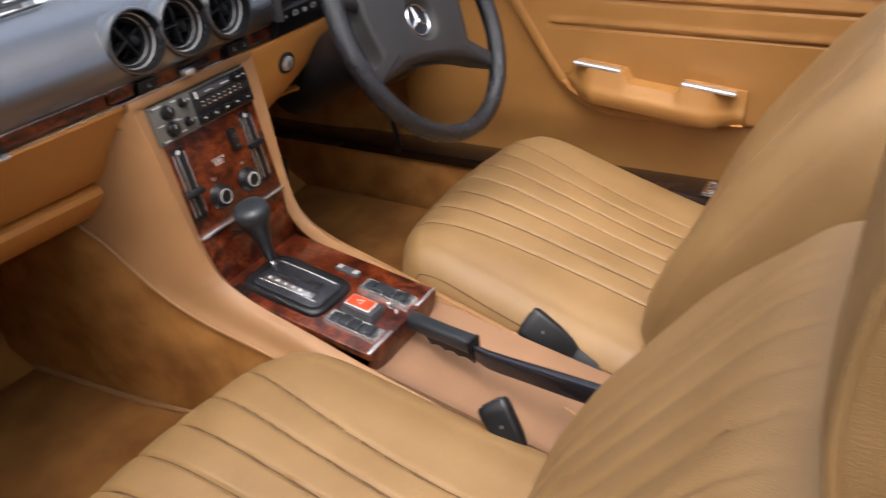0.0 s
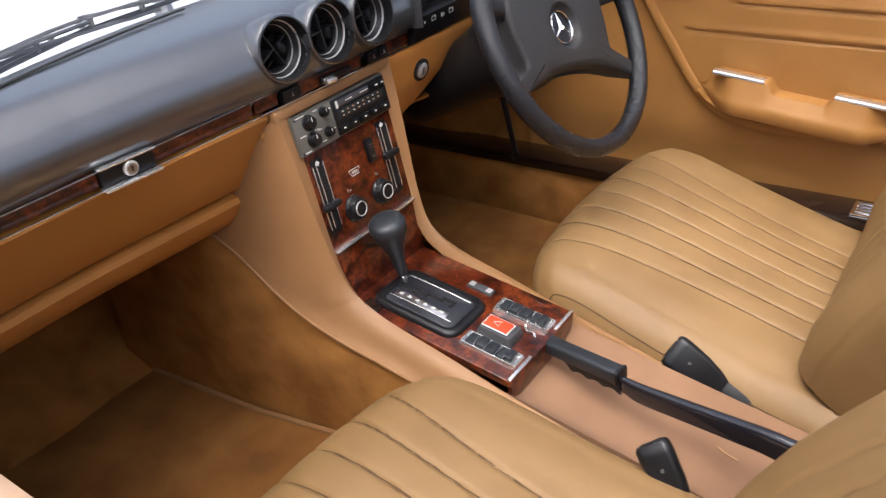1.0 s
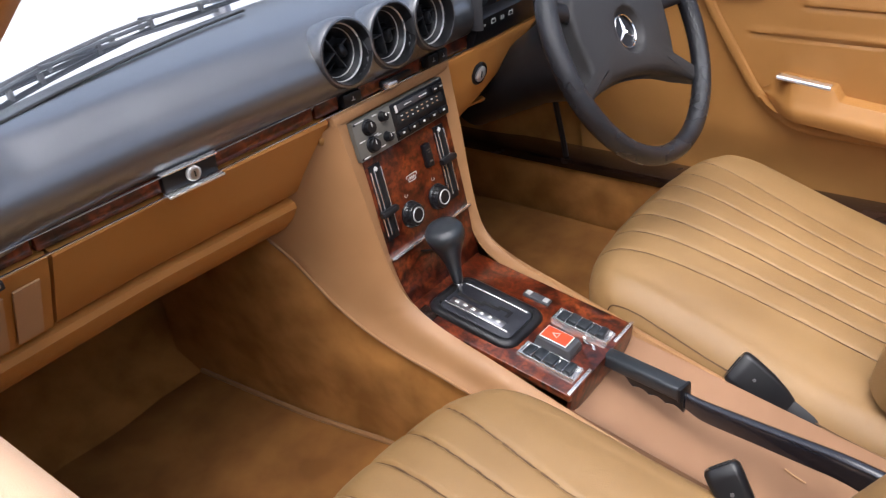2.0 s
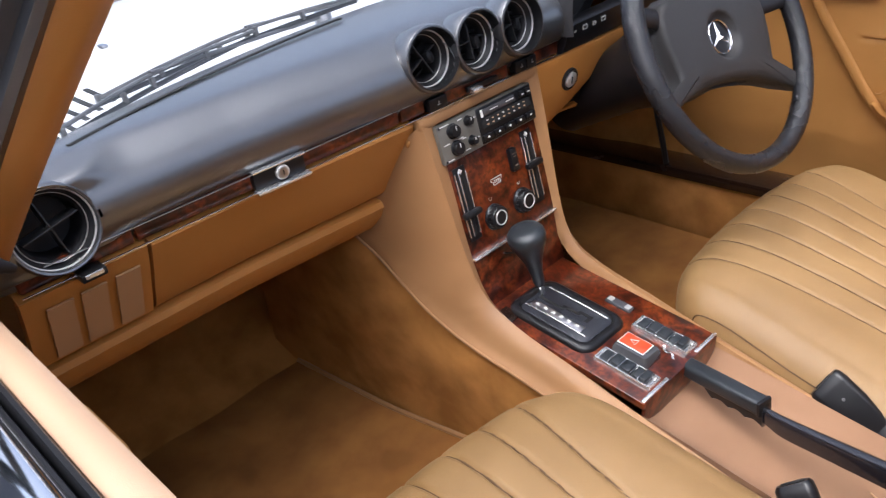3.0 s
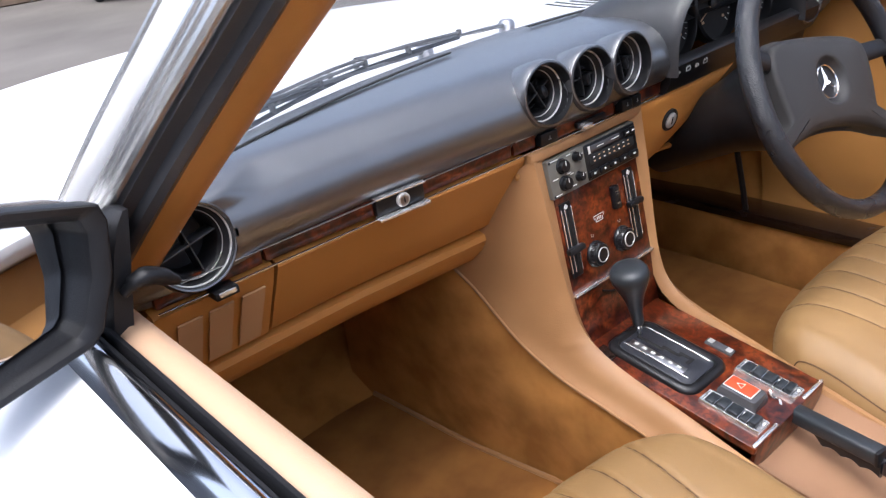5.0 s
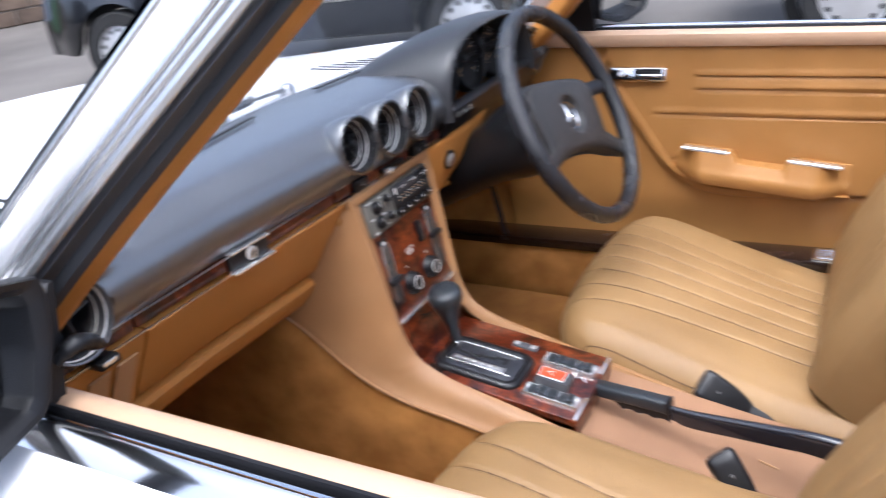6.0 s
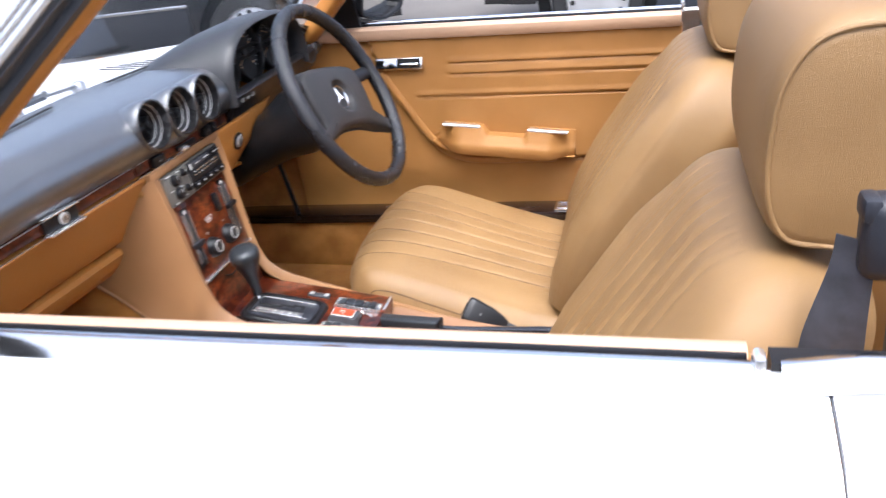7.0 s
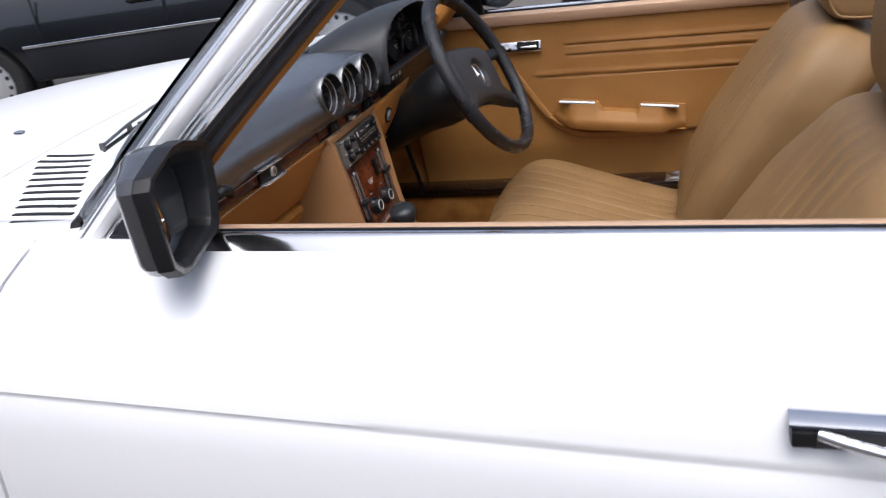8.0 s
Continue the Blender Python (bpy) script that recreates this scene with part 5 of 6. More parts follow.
# pressed-steel lever: a narrow channel with a rounded back
bm = B()
rows = []
for x, y, zt, h, w in ((-0.004, -0.400, 0.464, 0.018, 0.0055), (-0.008, -0.418, 0.4645, 0.020, 0.0060), (-0.012, -0.440, 0.4655, 0.025, 0.0065), (-0.020, -0.496, 0.4705, 0.026, 0.0072), (-0.030, -0.560, 0.4780, 0.028, 0.0078), (-0.038, -0.607, 0.4830, 0.030, 0.0080), (-0.048, -0.680, 0.4800, 0.040, 0.0080), (-0.053, -0.720, 0.4700, 0.040, 0.0080)):
    rows.append([(x + u * w, y, zt - d) for u, d in ((-1, h), (-1.0, 0.009), (-0.9, 0.0045), (-0.6, 0.0015), (-0.2, 0.0), (0.2, 0.0), (0.6, 0.0015), (0.9, 0.0045), (1.0, 0.009), (1, h))])
web_rows = [smooth_path(col, 4) for col in zip(*rows)]
vs = web(bm, [list(r) for r in zip(*web_rows)], close_v=True)
cap(bm, vs[0]), cap(bm, vs[-1])
part("lever", bm, LEVER, brake, "glossy black pressed-steel lever")
# scalloped underside of the grip
bm = B()
rows = []
for t in steps(0, 1, 41):
    p = ga.lerp(gb, lerp(0.24, 1.0, t))
    low = lerp(0.0115, 0.0245, ease(t / 0.25)) - 0.0042 * abs(math.sin(math.pi * 4 * t)) + 0.003 * t
    rows.append([(p.x + u * 0.0085, p.y, p.z - d) for u, d in ((-1, 0.004), (-1, low - 0.004), (-0.5, low), (0.5, low), (1, low - 0.004), (1, 0.004))])
vs = web(bm, rows, close_v=True)
cap(bm, vs[0]), cap(bm, vs[-1])
part("finger_ridges", bm, BLACK, brake)
bm = B()
lathe(bm, [(0.0035, 0), (0.0045, 0.004), (0.004, 0.010), (0, 0.011)], facing((0.0185, -0.280, 0.4595), (1, 0, 0), (0.15, 0.25, 0.97)) @ pose(0, 0, 0, -90, 0, 0), 14)
part("release_button", bm, STEEL, brake)


# ---- steering wheel ----
TILT_W = radians(26)
WF = facing((0.296, -0.150, 0.785), (1, 0, 0), (0, math.sin(TILT_W), math.cos(TILT_W))) @ pose(0, 0, 0, 0, 0, -12)
wheel = thing("steering_wheel", "dark grey four-spoke steering wheel with a padded centre", "steering wheel", WF.translation)
bm = B()
rows = []
for i in range(96):
    a = 2 * math.pi * i / 96
    row = []
    for j in range(14):
        b = 2 * math.pi * j / 14
        r = 0.0138 + 0.0011 * math.sin(a * 48) * max(0.0, -math.cos(b)) ** 2
        row.append(WF @ Vector(((0.182 + r * math.cos(b)) * math.cos(a), (0.182 + r * math.cos(b)) * math.sin(a), 0.038 + r * 1.08 * math.sin(b))))
    rows.append(row)
web(bm, rows, True, True)
part("rim", bm, RIM, wheel, "black grained rim with finger grooves")
# shield-shaped pad whose lower corners run out into the rim
half = [(0.0, 0.066), (0.035, 0.0655), (0.068, 0.064), (0.094, 0.060), (0.111, 0.052), (0.119, 0.039), (0.1205, 0.020), (0.119, 0.0), (0.1155, -0.020), (0.1115, -0.038), (0.110, -0.050), (0.113, -0.059), (0.122, -0.0655), (0.136, -0.069), (0.150, -0.071), (0.163, -0.0715), (0.154, -0.095), (0.144, -0.0915), (0.131, -0.0862), (0.114, -0.080), (0.092, -0.0735), (0.068, -0.0680), (0.044, -0.0645), (0.020, -0.0625), (0.0, -0.062)]
outl = half + [(-x, y) for x, y in half[-2:0:-1]]


def lay_pad(s, z, dome=0.0):
    """Outline shrunk evenly by s metres at height z, swollen a little towards the middle."""
    n = len(outl)
    row = []
    for i, (x, y) in enumerate(outl):
        (xa, ya), (xb, yb) = outl[i - 1], outl[(i + 1) % n]
        tx, ty = xb - xa, yb - ya
        ln = math.hypot(tx, ty)
        far = ease((math.hypot(x, y) - 0.13) / 0.05)
        k = s * (1 - 0.5 * far)
        row.append(WF @ Vector((x + ty / ln * -k, y + tx / ln * k, lerp(z + dome * max(0.0, 1 - (x / 0.13) ** 2) * (1 - far), 0.034, 0.45 * far))))
    return row


def round_pad(mix, r, z):
    """Loops that pass from the outline over to the round badge cup."""
    row = []
    for x, y in outl:
        a = math.atan2(y + 0.001, x)
        d = min(math.hypot(x, y), 0.115)
        q = lerp(d * 0.82, r, mix)
        row.append(WF @ Vector((q * math.cos(a), q * math.sin(a), z)))
    return row


bm = B()
vs = web(bm, [lay_pad(0.004, 0.008), lay_pad(0.0, 0.012), lay_pad(0.0, 0.025), lay_pad(-0.0012, 0.0295), lay_pad(-0.004, 0.0325, 0.001), lay_pad(-0.009, 0.0335, 0.003), round_pad(0.0, 0.035, 0.0368), round_pad(0.55, 0.035, 0.0380), round_pad(0.9, 0.0355, 0.0385), round_pad(1, 0.0350, 0.0378), round_pad(1, 0.0335, 0.0350), round_pad(1, 0.0290, 0.0290), round_pad(1, 0.0255, 0.0265), round_pad(1, 0.012, 0.0262)], close_v=True)
cap(bm, vs[0]), cap(bm, vs[-1])
part("centre_pad", bm, GREY, wheel, "grey padded crash pad with a round badge cup", angle=60)
for sx in (-1, 1):
    bm = B()
    tube(bm, [WF @ Vector((sx * x, y, z)) for x, y, z in ((0.100, 0.034, 0.016), (0.13, 0.038, 0.026), (0.175, 0.042, 0.036))], [0.017, 0.014, 0.013], 10, 0.5, up=WF.to_3x3() @ Vector((0, 0, 1)))
    part("spoke", bm, SOFT_BLACK, wheel)
bm = B()
lathe(bm, [(0.0255, 0.0262), (0.0255, 0.0275), (0, 0.0275)], WF, 36)
boss = part("badge_field", bm, BLACK, wheel)
bm = B()
ring(bm, [(0.0255, 0.0265), (0.0255, 0.0300), (0.0242, 0.0312), (0.0228, 0.0300), (0.0228, 0.0270)], WF, 40)
for a in (97, 217, 337):
    q = WF @ pose(0, 0, 0.0280, 0, 0, a - 90)
    v = [bm.verts.new(q @ Vector(p)) for p in ((-0.0035, 0.001, 0), (0.0035, 0.001, 0), (0.0, 0.0232, 0), (0, 0.004, 0.0035))]
    for t in ((0, 1, 3), (1, 2, 3), (2, 0, 3), (0, 2, 1)):
        bm.faces.new([v[i] for i in t])
part("badge", bm, CHROME, boss, "chrome ring badge", smooth=False)

column = thing("steering_column", "rounded black steering column shroud behind the wheel", "steering column", WF @ Vector((0, 0, -0.15)))
bm = B()
lathe(bm, [(0.045, 0.010), (0.058, -0.005), (0.066, -0.025), (0.070, -0.05), (0.068, -0.08), (0.060, -0.11), (0.054, -0.14), (0.052, -0.20), (0.050, -0.28)], WF, 40, 1.05)
part("shroud", bm, BLACK, column)
rod = B()
tube(rod, smooth_path([(0.615, 0.16, 0.66), (0.613, 0.14, 0.55), (0.612, 0.122, 0.46), (0.612, 0.115, 0.415)], 5), 0.006, 8)
tagged(part("release_rod", rod, BLACK), "slim black rod beside the driver's footwell", "rod")
for x in (0.30, 0.42):
    ped = thing("pedal", "black rubber pedal on a steel arm", "pedal", (x, 0.33, 0.4), group="pedals")
    bm = B()
    rbox(bm, (x, 0.315, 0.40), (0.07, 0.02, 0.06), 0.006)
    part("pedal_pad", bm, SOFT_BLACK, ped)
    bm = B()
    tube(bm, [(x, 0.33, 0.41), (x, 0.40, 0.52), (x, 0.42, 0.70)], 0.008, 8)
    part("pedal_arm", bm, BLACK, ped)


# ---- seats ----
def at_x(row, x):
    """The point of a row of points that lies at x."""
    for p, q in zip(row, row[1:]):
        if p[0] <= x < q[0]:
            return Vector(p).lerp(Vector(q), (x - p[0]) / (q[0] - p[0]))
    return Vector(min(row, key=lambda p: abs(p[0] - x)))


def pillow(profile, half, n_across, seams, depth, lip, frame_pt, close=True, crown=0.0, bulge=0.0, edge_r=0.05):
    """A stuffed panel: a profile line swept across, rolled off at both sides, with stitched flutes.
    profile: (along, out) points; half(t): half width; seams: offsets across; frame_pt maps (across, along, out)."""
    pr = smooth_path([(a, o, 0) for a, o in profile], 6)
    rows = []
    n = len(pr)
    for i, p in enumerate(pr):
        a = pr[max(0, i - 1)]
        b = pr[min(n - 1, i + 1)]
        tan = (b - a).normalized()
        nor = Vector((-tan.y, tan.x, 0))
        t = i / (n - 1)
        w = half(t)
        row = []
        for j in range(n_across + 1):
            u = -1 + 2 * j / n_across
            g = abs(u)
            # the last stretch of each side rolls over the edge
            if g <= 0.86:
                x, drop = u / 0.86 * (w - edge_r * 0.75), 0.0
                k = g / 0.86
                lift = crown * (1 - k * k) + lip * math.exp(-(((k - 0.86) / 0.16) ** 2))
            else:
                q = (g - 0.86) / 0.14 * math.pi / 2
                x = sgn(u) * (w - edge_r * 0.75 + edge_r * 0.75 * math.sin(q))
                drop = edge_r * (1 - math.cos(q))
                lift = lip * math.exp(-(((1.0 - 0.86) / 0.16) ** 2)) * math.cos(q)
            cut = 0.0
            for s in seams(t):
                dx = (x - s)
                cut += depth * math.exp(-((dx / 0.0026) ** 2))
            if seams(t):
                ss = seams(t)
                for s0, s1 in zip(ss, ss[1:]):
                    if s0 < x < s1:
                        lift += bulge * math.sin(math.pi * (x - s0) / (s1 - s0))
            o = p + nor * (lift - drop - cut)
            row.append(frame_pt(x, o.x, o.y))
        rows.append(row)
    return rows


def seat(cx, side, label, lean=0.0):
    s = thing("bucket_seat", label, "car seat", (cx, -0.4, 0.30), group="front seats")
    flutes = [-0.144, -0.096, -0.048, 0.0, 0.048, 0.096, 0.144]
    # cushion: along = -y from the front lip
    prof = [(-0.192, 0.355), (-0.178, 0.385), (-0.170, 0.418), (-0.172, 0.450), (-0.186, 0.476), (-0.215, 0.490), (-0.27, 0.493), (-0.35, 0.483), (-0.45, 0.466), (-0.56, 0.450), (-0.66, 0.445)]
    def fan(t):
        return [f * lerp(1.17, 0.86, ease((t - 0.38) / 0.5)) for f in flutes] if t > 0.12 else []
    bm = B()
    def corner(x, y, z):
        k = abs(x) / 0.253
        return (cx + x, y - 0.045 * k ** 4 * ease((y + 0.40) / 0.25), z + (0.008 if side < 0 else 0.004 - 0.16 * max(0.0, -0.21 - y)))
    rows = pillow([(-a, z) for a, z in prof], lambda t: 0.258 - 0.012 * (1 - ease(t / 0.25)), 170, fan, 0.0052 if side < 0 else 0.0022, 0.004, lambda x, a, o: corner(x, -a, o), bulge=0.0008, edge_r=0.062, crown=0.012)
    web(bm, rows)
    part("cushion", bm, LEATHER, s, "fluted tan leather cushion")
    for q in range(len(flutes)):
        line = []
        for i, r in enumerate(rows):
            t = i / (len(rows) - 1)
            if 0.30 < t < 0.93:
                line.append(at_x(r, cx + fan(t)[q]))
        bm = B()
        tube(bm, [Vector(p) + Vector((0, 0, 0.0003)) for p in line], 0.0013 if side < 0 else 0.0008, 6, up=(1, 0, 0))
        part("stitched_seam", bm, SHADED_THREAD, s, "stitched seam, darkened as its shaded groove")
    bm = B()
    pl = [Vector(r[0]) for r in rows[8:]][::-1] + [Vector(p) for p in rows[4][2:-2:4]] + [Vector(r[-1]) for r in rows[8:]]
    tube(bm, smooth_path(pl[::3], 3), 0.0026, 8)
    part("piping", bm, VINYL, s, "thin piping along the lower edge")
    for j in (4, -5):
        bm = B()
        tube(bm, [Vector(r[j]) for r in rows[16:]], 0.0011, 6)
        part("edge_seam", bm, SHADED_THREAD, s, "fine stitched edge seam")
    bm = B()
    rbox(bm, (cx, -0.42, 0.335), (0.42, 0.46, 0.10), 0.02)
    part("seat_base", bm, VINYL, s)
    bm = B()
    for dx in (-0.17, 0.17):
        rbox(bm, (cx + dx, -0.40, 0.278), (0.03, 0.50, 0.022), 0.003)
    part("seat_rail", bm, STEEL, s)
    # backrest leans back
    ang = radians(30 + lean)
    o0 = Vector((cx, -0.580, 0.440))
    up = Vector((0, -math.sin(ang), math.cos(ang)))
    fw = Vector((0, math.cos(ang), math.sin(ang)))
    H = 0.512
    def front(a):
        return float(np.interp(a, (-0.02, 0.03, 0.10, 0.18, 0.28, 0.40, 0.52), (-0.012, 0.006, 0.016, 0.018, 0.010, -0.002, -0.016)))
    rows = []
    for i in range(64):
        a = -0.02 + (H + 0.02) * math.sin(math.pi / 2 * i / 63)
        wide = float(np.interp(a, (-0.02, 0.06, 0.20, 0.36, 0.52), (0.228, 0.240, 0.246, 0.240, 0.228)))
        if a > H - 0.17:
            wide *= max(1e-3, 1 - min(1, (a - H + 0.17) / 0.17) ** 2.8) ** (1 / 2.8) * 0.62 + 0.38 * (1 - ease((a - H + 0.012) / 0.012) * 0.3)
        thick = 0.088 * max(0.12, 1 - max(0, (a - H + 0.085) / 0.085) ** 2.4) ** (1 / 2.4)
        mid_o = front(a) - 0.088
        row = []
        for j in range(161):
            u = math.sin(math.pi / 2 * (-1 + 2 * j / 160))
            x = wide * u
            o = thick * (1 - abs(u) ** 5.0) ** (1 / 5.0) if abs(u) < 1 else 0.0
            k = max(0.0, 1 - (abs(x) / 0.19) ** 2)
            o += 0.012 * math.exp(-(((abs(x) - 0.195) / 0.035) ** 2)) * (1 - ease((a - 0.33) / 0.1)) * (abs(u) < 0.97)
            if a > 0.01:
                fade = (1 - ease((a - H + 0.07) / 0.05))
                for f in flutes:
                    fx = f * (1.0 - 0.15 * ease((a - 0.15) / 0.3))
                    o -= (0.0062 if abs(f) < 0.14 else 0.003) * fade * math.exp(-(((x - fx) / 0.0032) ** 2))
                if abs(x) < 0.144:
                    o += 0.0016 * abs(math.sin(math.pi * x / 0.048)) * fade
            q = o0 + up * a + fw * (mid_o + o)
            row.append((q.x + x, q.y, q.z))
        for j in range(1, 40):
            u = math.cos(math.pi * j / 40)
            o = -thick * (1 - abs(u) ** 2.6) ** (1 / 2.6)
            q = o0 + up * a + fw * (mid_o + o)
            row.append((q.x + wide * u, q.y, q.z))
        rows.append(row)
    bm = B()
    vs = web(bm, rows, close_v=True)
    cap(bm, vs[0]), cap(bm, vs[-1])
    part("backrest", bm, LEATHER, s, "fluted tan leather backrest with plain bolsters")
    for f in flutes[1:-1]:
        line = []
        for i, r in enumerate(rows):
            a = -0.02 + (H + 0.02) * math.sin(math.pi / 2 * i / 63)
            if 0.02 < a < H - 0.07:
                line.append(at_x(r[:161], cx + f * (1.0 - 0.15 * ease((a - 0.15) / 0.3))))
        bm = B()
        tube(bm, [Vector(p) + fw * 0.0002 for p in line], 0.0011, 6, up=(1, 0, 0))
        part("stitched_seam", bm, SHADED_THREAD, s, "stitched seam, darkened as its shaded groove")
    # headrest: flat D-shaped ends with piping
    h0 = Vector((cx, -0.921, 0.946))
    hang = radians(3 + lean)
    hu = Vector((0, -math.sin(hang), math.cos(hang)))
    hf = Vector((0, math.cos(hang), math.sin(hang)))
    dee = [(-0.105, 0.0), (-0.098, 0.045), (-0.06, 0.066), (0.0, 0.071), (0.06, 0.064), (0.100, 0.040), (0.114, 0.0), (0.112, -0.04), (0.09, -0.085), (0.04, -0.105), (-0.02, -0.105), (-0.07, -0.092), (-0.100, -0.055)]
    loop = smooth_path([(a, b, 0) for a, b in dee + [dee[0]]], 5)[:-1]
    def head(x, k):
        return [h0 + hu * (p.x * k) + hf * (p.y * k) + Vector((x, 0, 0)) for p in loop]
    bm = B()
    sect = [(0.143, 0.40), (0.1445, 0.76), (0.1425, 0.85), (0.136, 0.900), (0.122, 0.935), (0.095, 0.955), (0.045, 0.965)]
    vs = web(bm, [head(-x, k) for x, k in sect] + [head(0, 0.968)] + [head(x, k) for x, k in sect[::-1]], close_v=True)
    cap(bm, vs[0]), cap(bm, vs[-1])
    hr = part("headrest", bm, LEATHER, s, "tan leather headrest with piped ends")
    for x in (-0.1430, 0.1430):
        bm = B()
        tube(bm, head(x, 0.855), 0.0024, 8, closed=True, up=(1, 0, 0))
        part("headrest_piping", bm, LEATHER, hr)
    for dx in (-0.06, 0.06):
        bm = B()
        tube(bm, [o0 + up * 0.42 + fw * -0.085 + Vector((dx, 0, 0)), h0 + hu * -0.06 + Vector((dx, 0, 0))], 0.005, 10)
        part("headrest_post", bm, BLACK, s, "dark headrest post")
    return s


seat(-0.37, -1, "tan leather car seat with a fluted centre, passenger side")
seat(0.37, 1, "tan leather car seat with a fluted centre, behind the steering wheel")


# ---- belts ----
def buckle(tip, base, label, wide=1.0):
    tip, base = Vector(tip), Vector(base)
    z = (tip - base).normalized()
    y = (Vector((-0.75, -0.1, 0.65)) - z * Vector((-0.75, -0.1, 0.65)).dot(z)).normalized()
    x = y.cross(z)
    m = Matrix(((x.x, y.x, z.x, tip.x), (x.y, y.y, z.y, tip.y), (x.z, y.z, z.z, tip.z), (0, 0, 0, 1)))
    b = thing("belt_buckle", label, "belt buckle", base, group="belt buckles")
    bm = B()
    plate(bm, m, [(w * wide, h, c, z) for w, h, c, z in ((0.020, 0.012, 0.004, -0.084), (0.028, 0.017, 0.006, -0.070), (0.036, 0.022, 0.008, -0.046), (0.040, 0.024, 0.009, -0.014), (0.039, 0.023, 0.008, -0.004), (0.034, 0.018, 0.007, 0.0))])
    part("buckle_body", bm, BLACK, b)
    bm = B()
    rbox(bm, (0, 0.0, 0.0), (0.025, 0.005, 0.003), 0.001, m)
    part("buckle_slot", bm, HOLE, b)
    bm = B()
    lathe(bm, [(0.0022, 0.0), (0.0022, 0.001), (0, 0.001)], m @ pose(0, 0.0115, -0.030, -90, 0, 0), 16)
    part("buckle_mark", bm, WIPER, b)
    bm = B()
    rbox(bm, (0, 0, -0.125), (0.022, 0.007, 0.10), 0.002, m)
    part("buckle_stem", bm, SOFT_BLACK, b)
    bm = B()
    rbox(bm, (0, 0, -0.168), (0.024, 0.005, 0.034), 0.002, m)
    lathe(bm, [(0.006, 0.002), (0.006, 0.006), (0.004, 0.0075), (0, 0.0075)], m @ pose(0, 0, -0.170, -90, 0, 0), 12)
    part("anchor_bolt", bm, STEEL, b, "steel anchor plate with a bolt")


buckle((-0.118, -0.496, 0.486), (-0.146, -0.554, 0.419), "black plastic seat belt buckle beside the passenger seat")
buckle((0.114, -0.428, 0.430), (0.118, -0.570, 0.348), "black plastic seat belt buckle beside the driver seat", 1.25)
belt = thing("seat_belt", "dark grey seat belt hanging from its guide beside the passenger seat", "seat belt", (-0.60, -0.97, 0.8))
bm = B()
slab(bm, [[(-0.600 - 0.010 * u, -0.912 + 0.010 * ease(t * 1.6) - u * lerp(0.012, 0.022, ease(t * 1.5)), 0.905 - 0.16 * t + 0.004 * u * math.sin(3 * t)) for u in steps(-1, 1, 7)] for t in steps(0, 1, 14)], (0.0015, -0.0005, 0))
part("webbing", bm, WEB, belt, "dark woven webbing")
bm = B()
rbox(bm, (-0.600, -0.938, 0.908), (0.034, 0.050, 0.066), 0.012, None, 3)
rbox(bm, (-0.602, -0.918, 0.932), (0.026, 0.014, 0.020), 0.005)
rbox(bm, (-0.605, -0.955, 0.82), (0.03, 0.03, 0.16), 0.008)
part("belt_guide", bm, GUIDE, belt, "blue-grey plastic belt guide")

straw = B()
tube(straw, smooth_path([(0.016, -0.530, 0.3805), (0.012, -0.542, 0.3790), (0.011, -0.556, 0.3755)], 4), 0.0011, 5)
tagged(part("straw", straw, INLAY), "short pale straw lying in the tray", "straw")

# ---- wipers ----
for x0, x1, y0, y1, pivot in ((-0.57, -0.16, 0.105, 0.262, (-0.02, 0.300, 0.884)), (-0.40, 0.02, 0.246, 0.262, (0.16, 0.300, 0.884))):
    w = thing("wiper", "dull grey windscreen wiper parked at the foot of the glass", "wiper", (x0, y0, 0.9), group="wipers")
    bm = B()
    bl = [Vector((x, y0 + (y1 - y0) * (x - x0) / (x1 - x0) + 0.020 * math.sin(math.pi * (x - x0) / (x1 - x0)), lerp(0.886, 0.898, (x - x0) / (x1 - x0)))) for x in steps(x0, x1, 10)]
    tube(bm, bl, 0.0022, 6, 1.6)
    part("blade", bm, VANE, w, "dark rubber blade")
    up = lambda k, h, dy=0.0: bl[k] + Vector((0, dy, h))
    bm = B()
    tube(bm, [up(0, 0.007), up(2, 0.012), up(4, 0.015), up(5, 0.015), up(7, 0.012), up(9, 0.007)], 0.0032, 6, 0.8)
    part("blade_bridge", bm, WIPER, w, "dull grey blade bridge")
    for k in (0, 2, 4, 5, 7, 9):
        bm = B()
        rbox(bm, up(k, 0.006), (0.006, 0.009, 0.012), 0.0015)
        part("blade_clip", bm, WIPER, w)
    bm = B()
    arm = smooth_path([up(5, 0.018), up(4, 0.020, 0.012).lerp(Vector(pivot), 0.3), Vector(pivot).lerp(up(4, 0.02), 0.25), Vector(pivot)], 5)
    tube(bm, arm, [0.0035] * 6 + [0.0045] * 5 + [0.006] * 4 + [0.007], 8, 0.6)
    part("arm", bm, WIPER, w, "dull grey wiper arm")
    bm = B()
    lathe(bm, [(0.014, -0.012), (0.014, 0.002), (0.010, 0.008), (0, 0.010)], pose(*pivot), 18)
    part("pivot_cap", bm, STEEL, w)

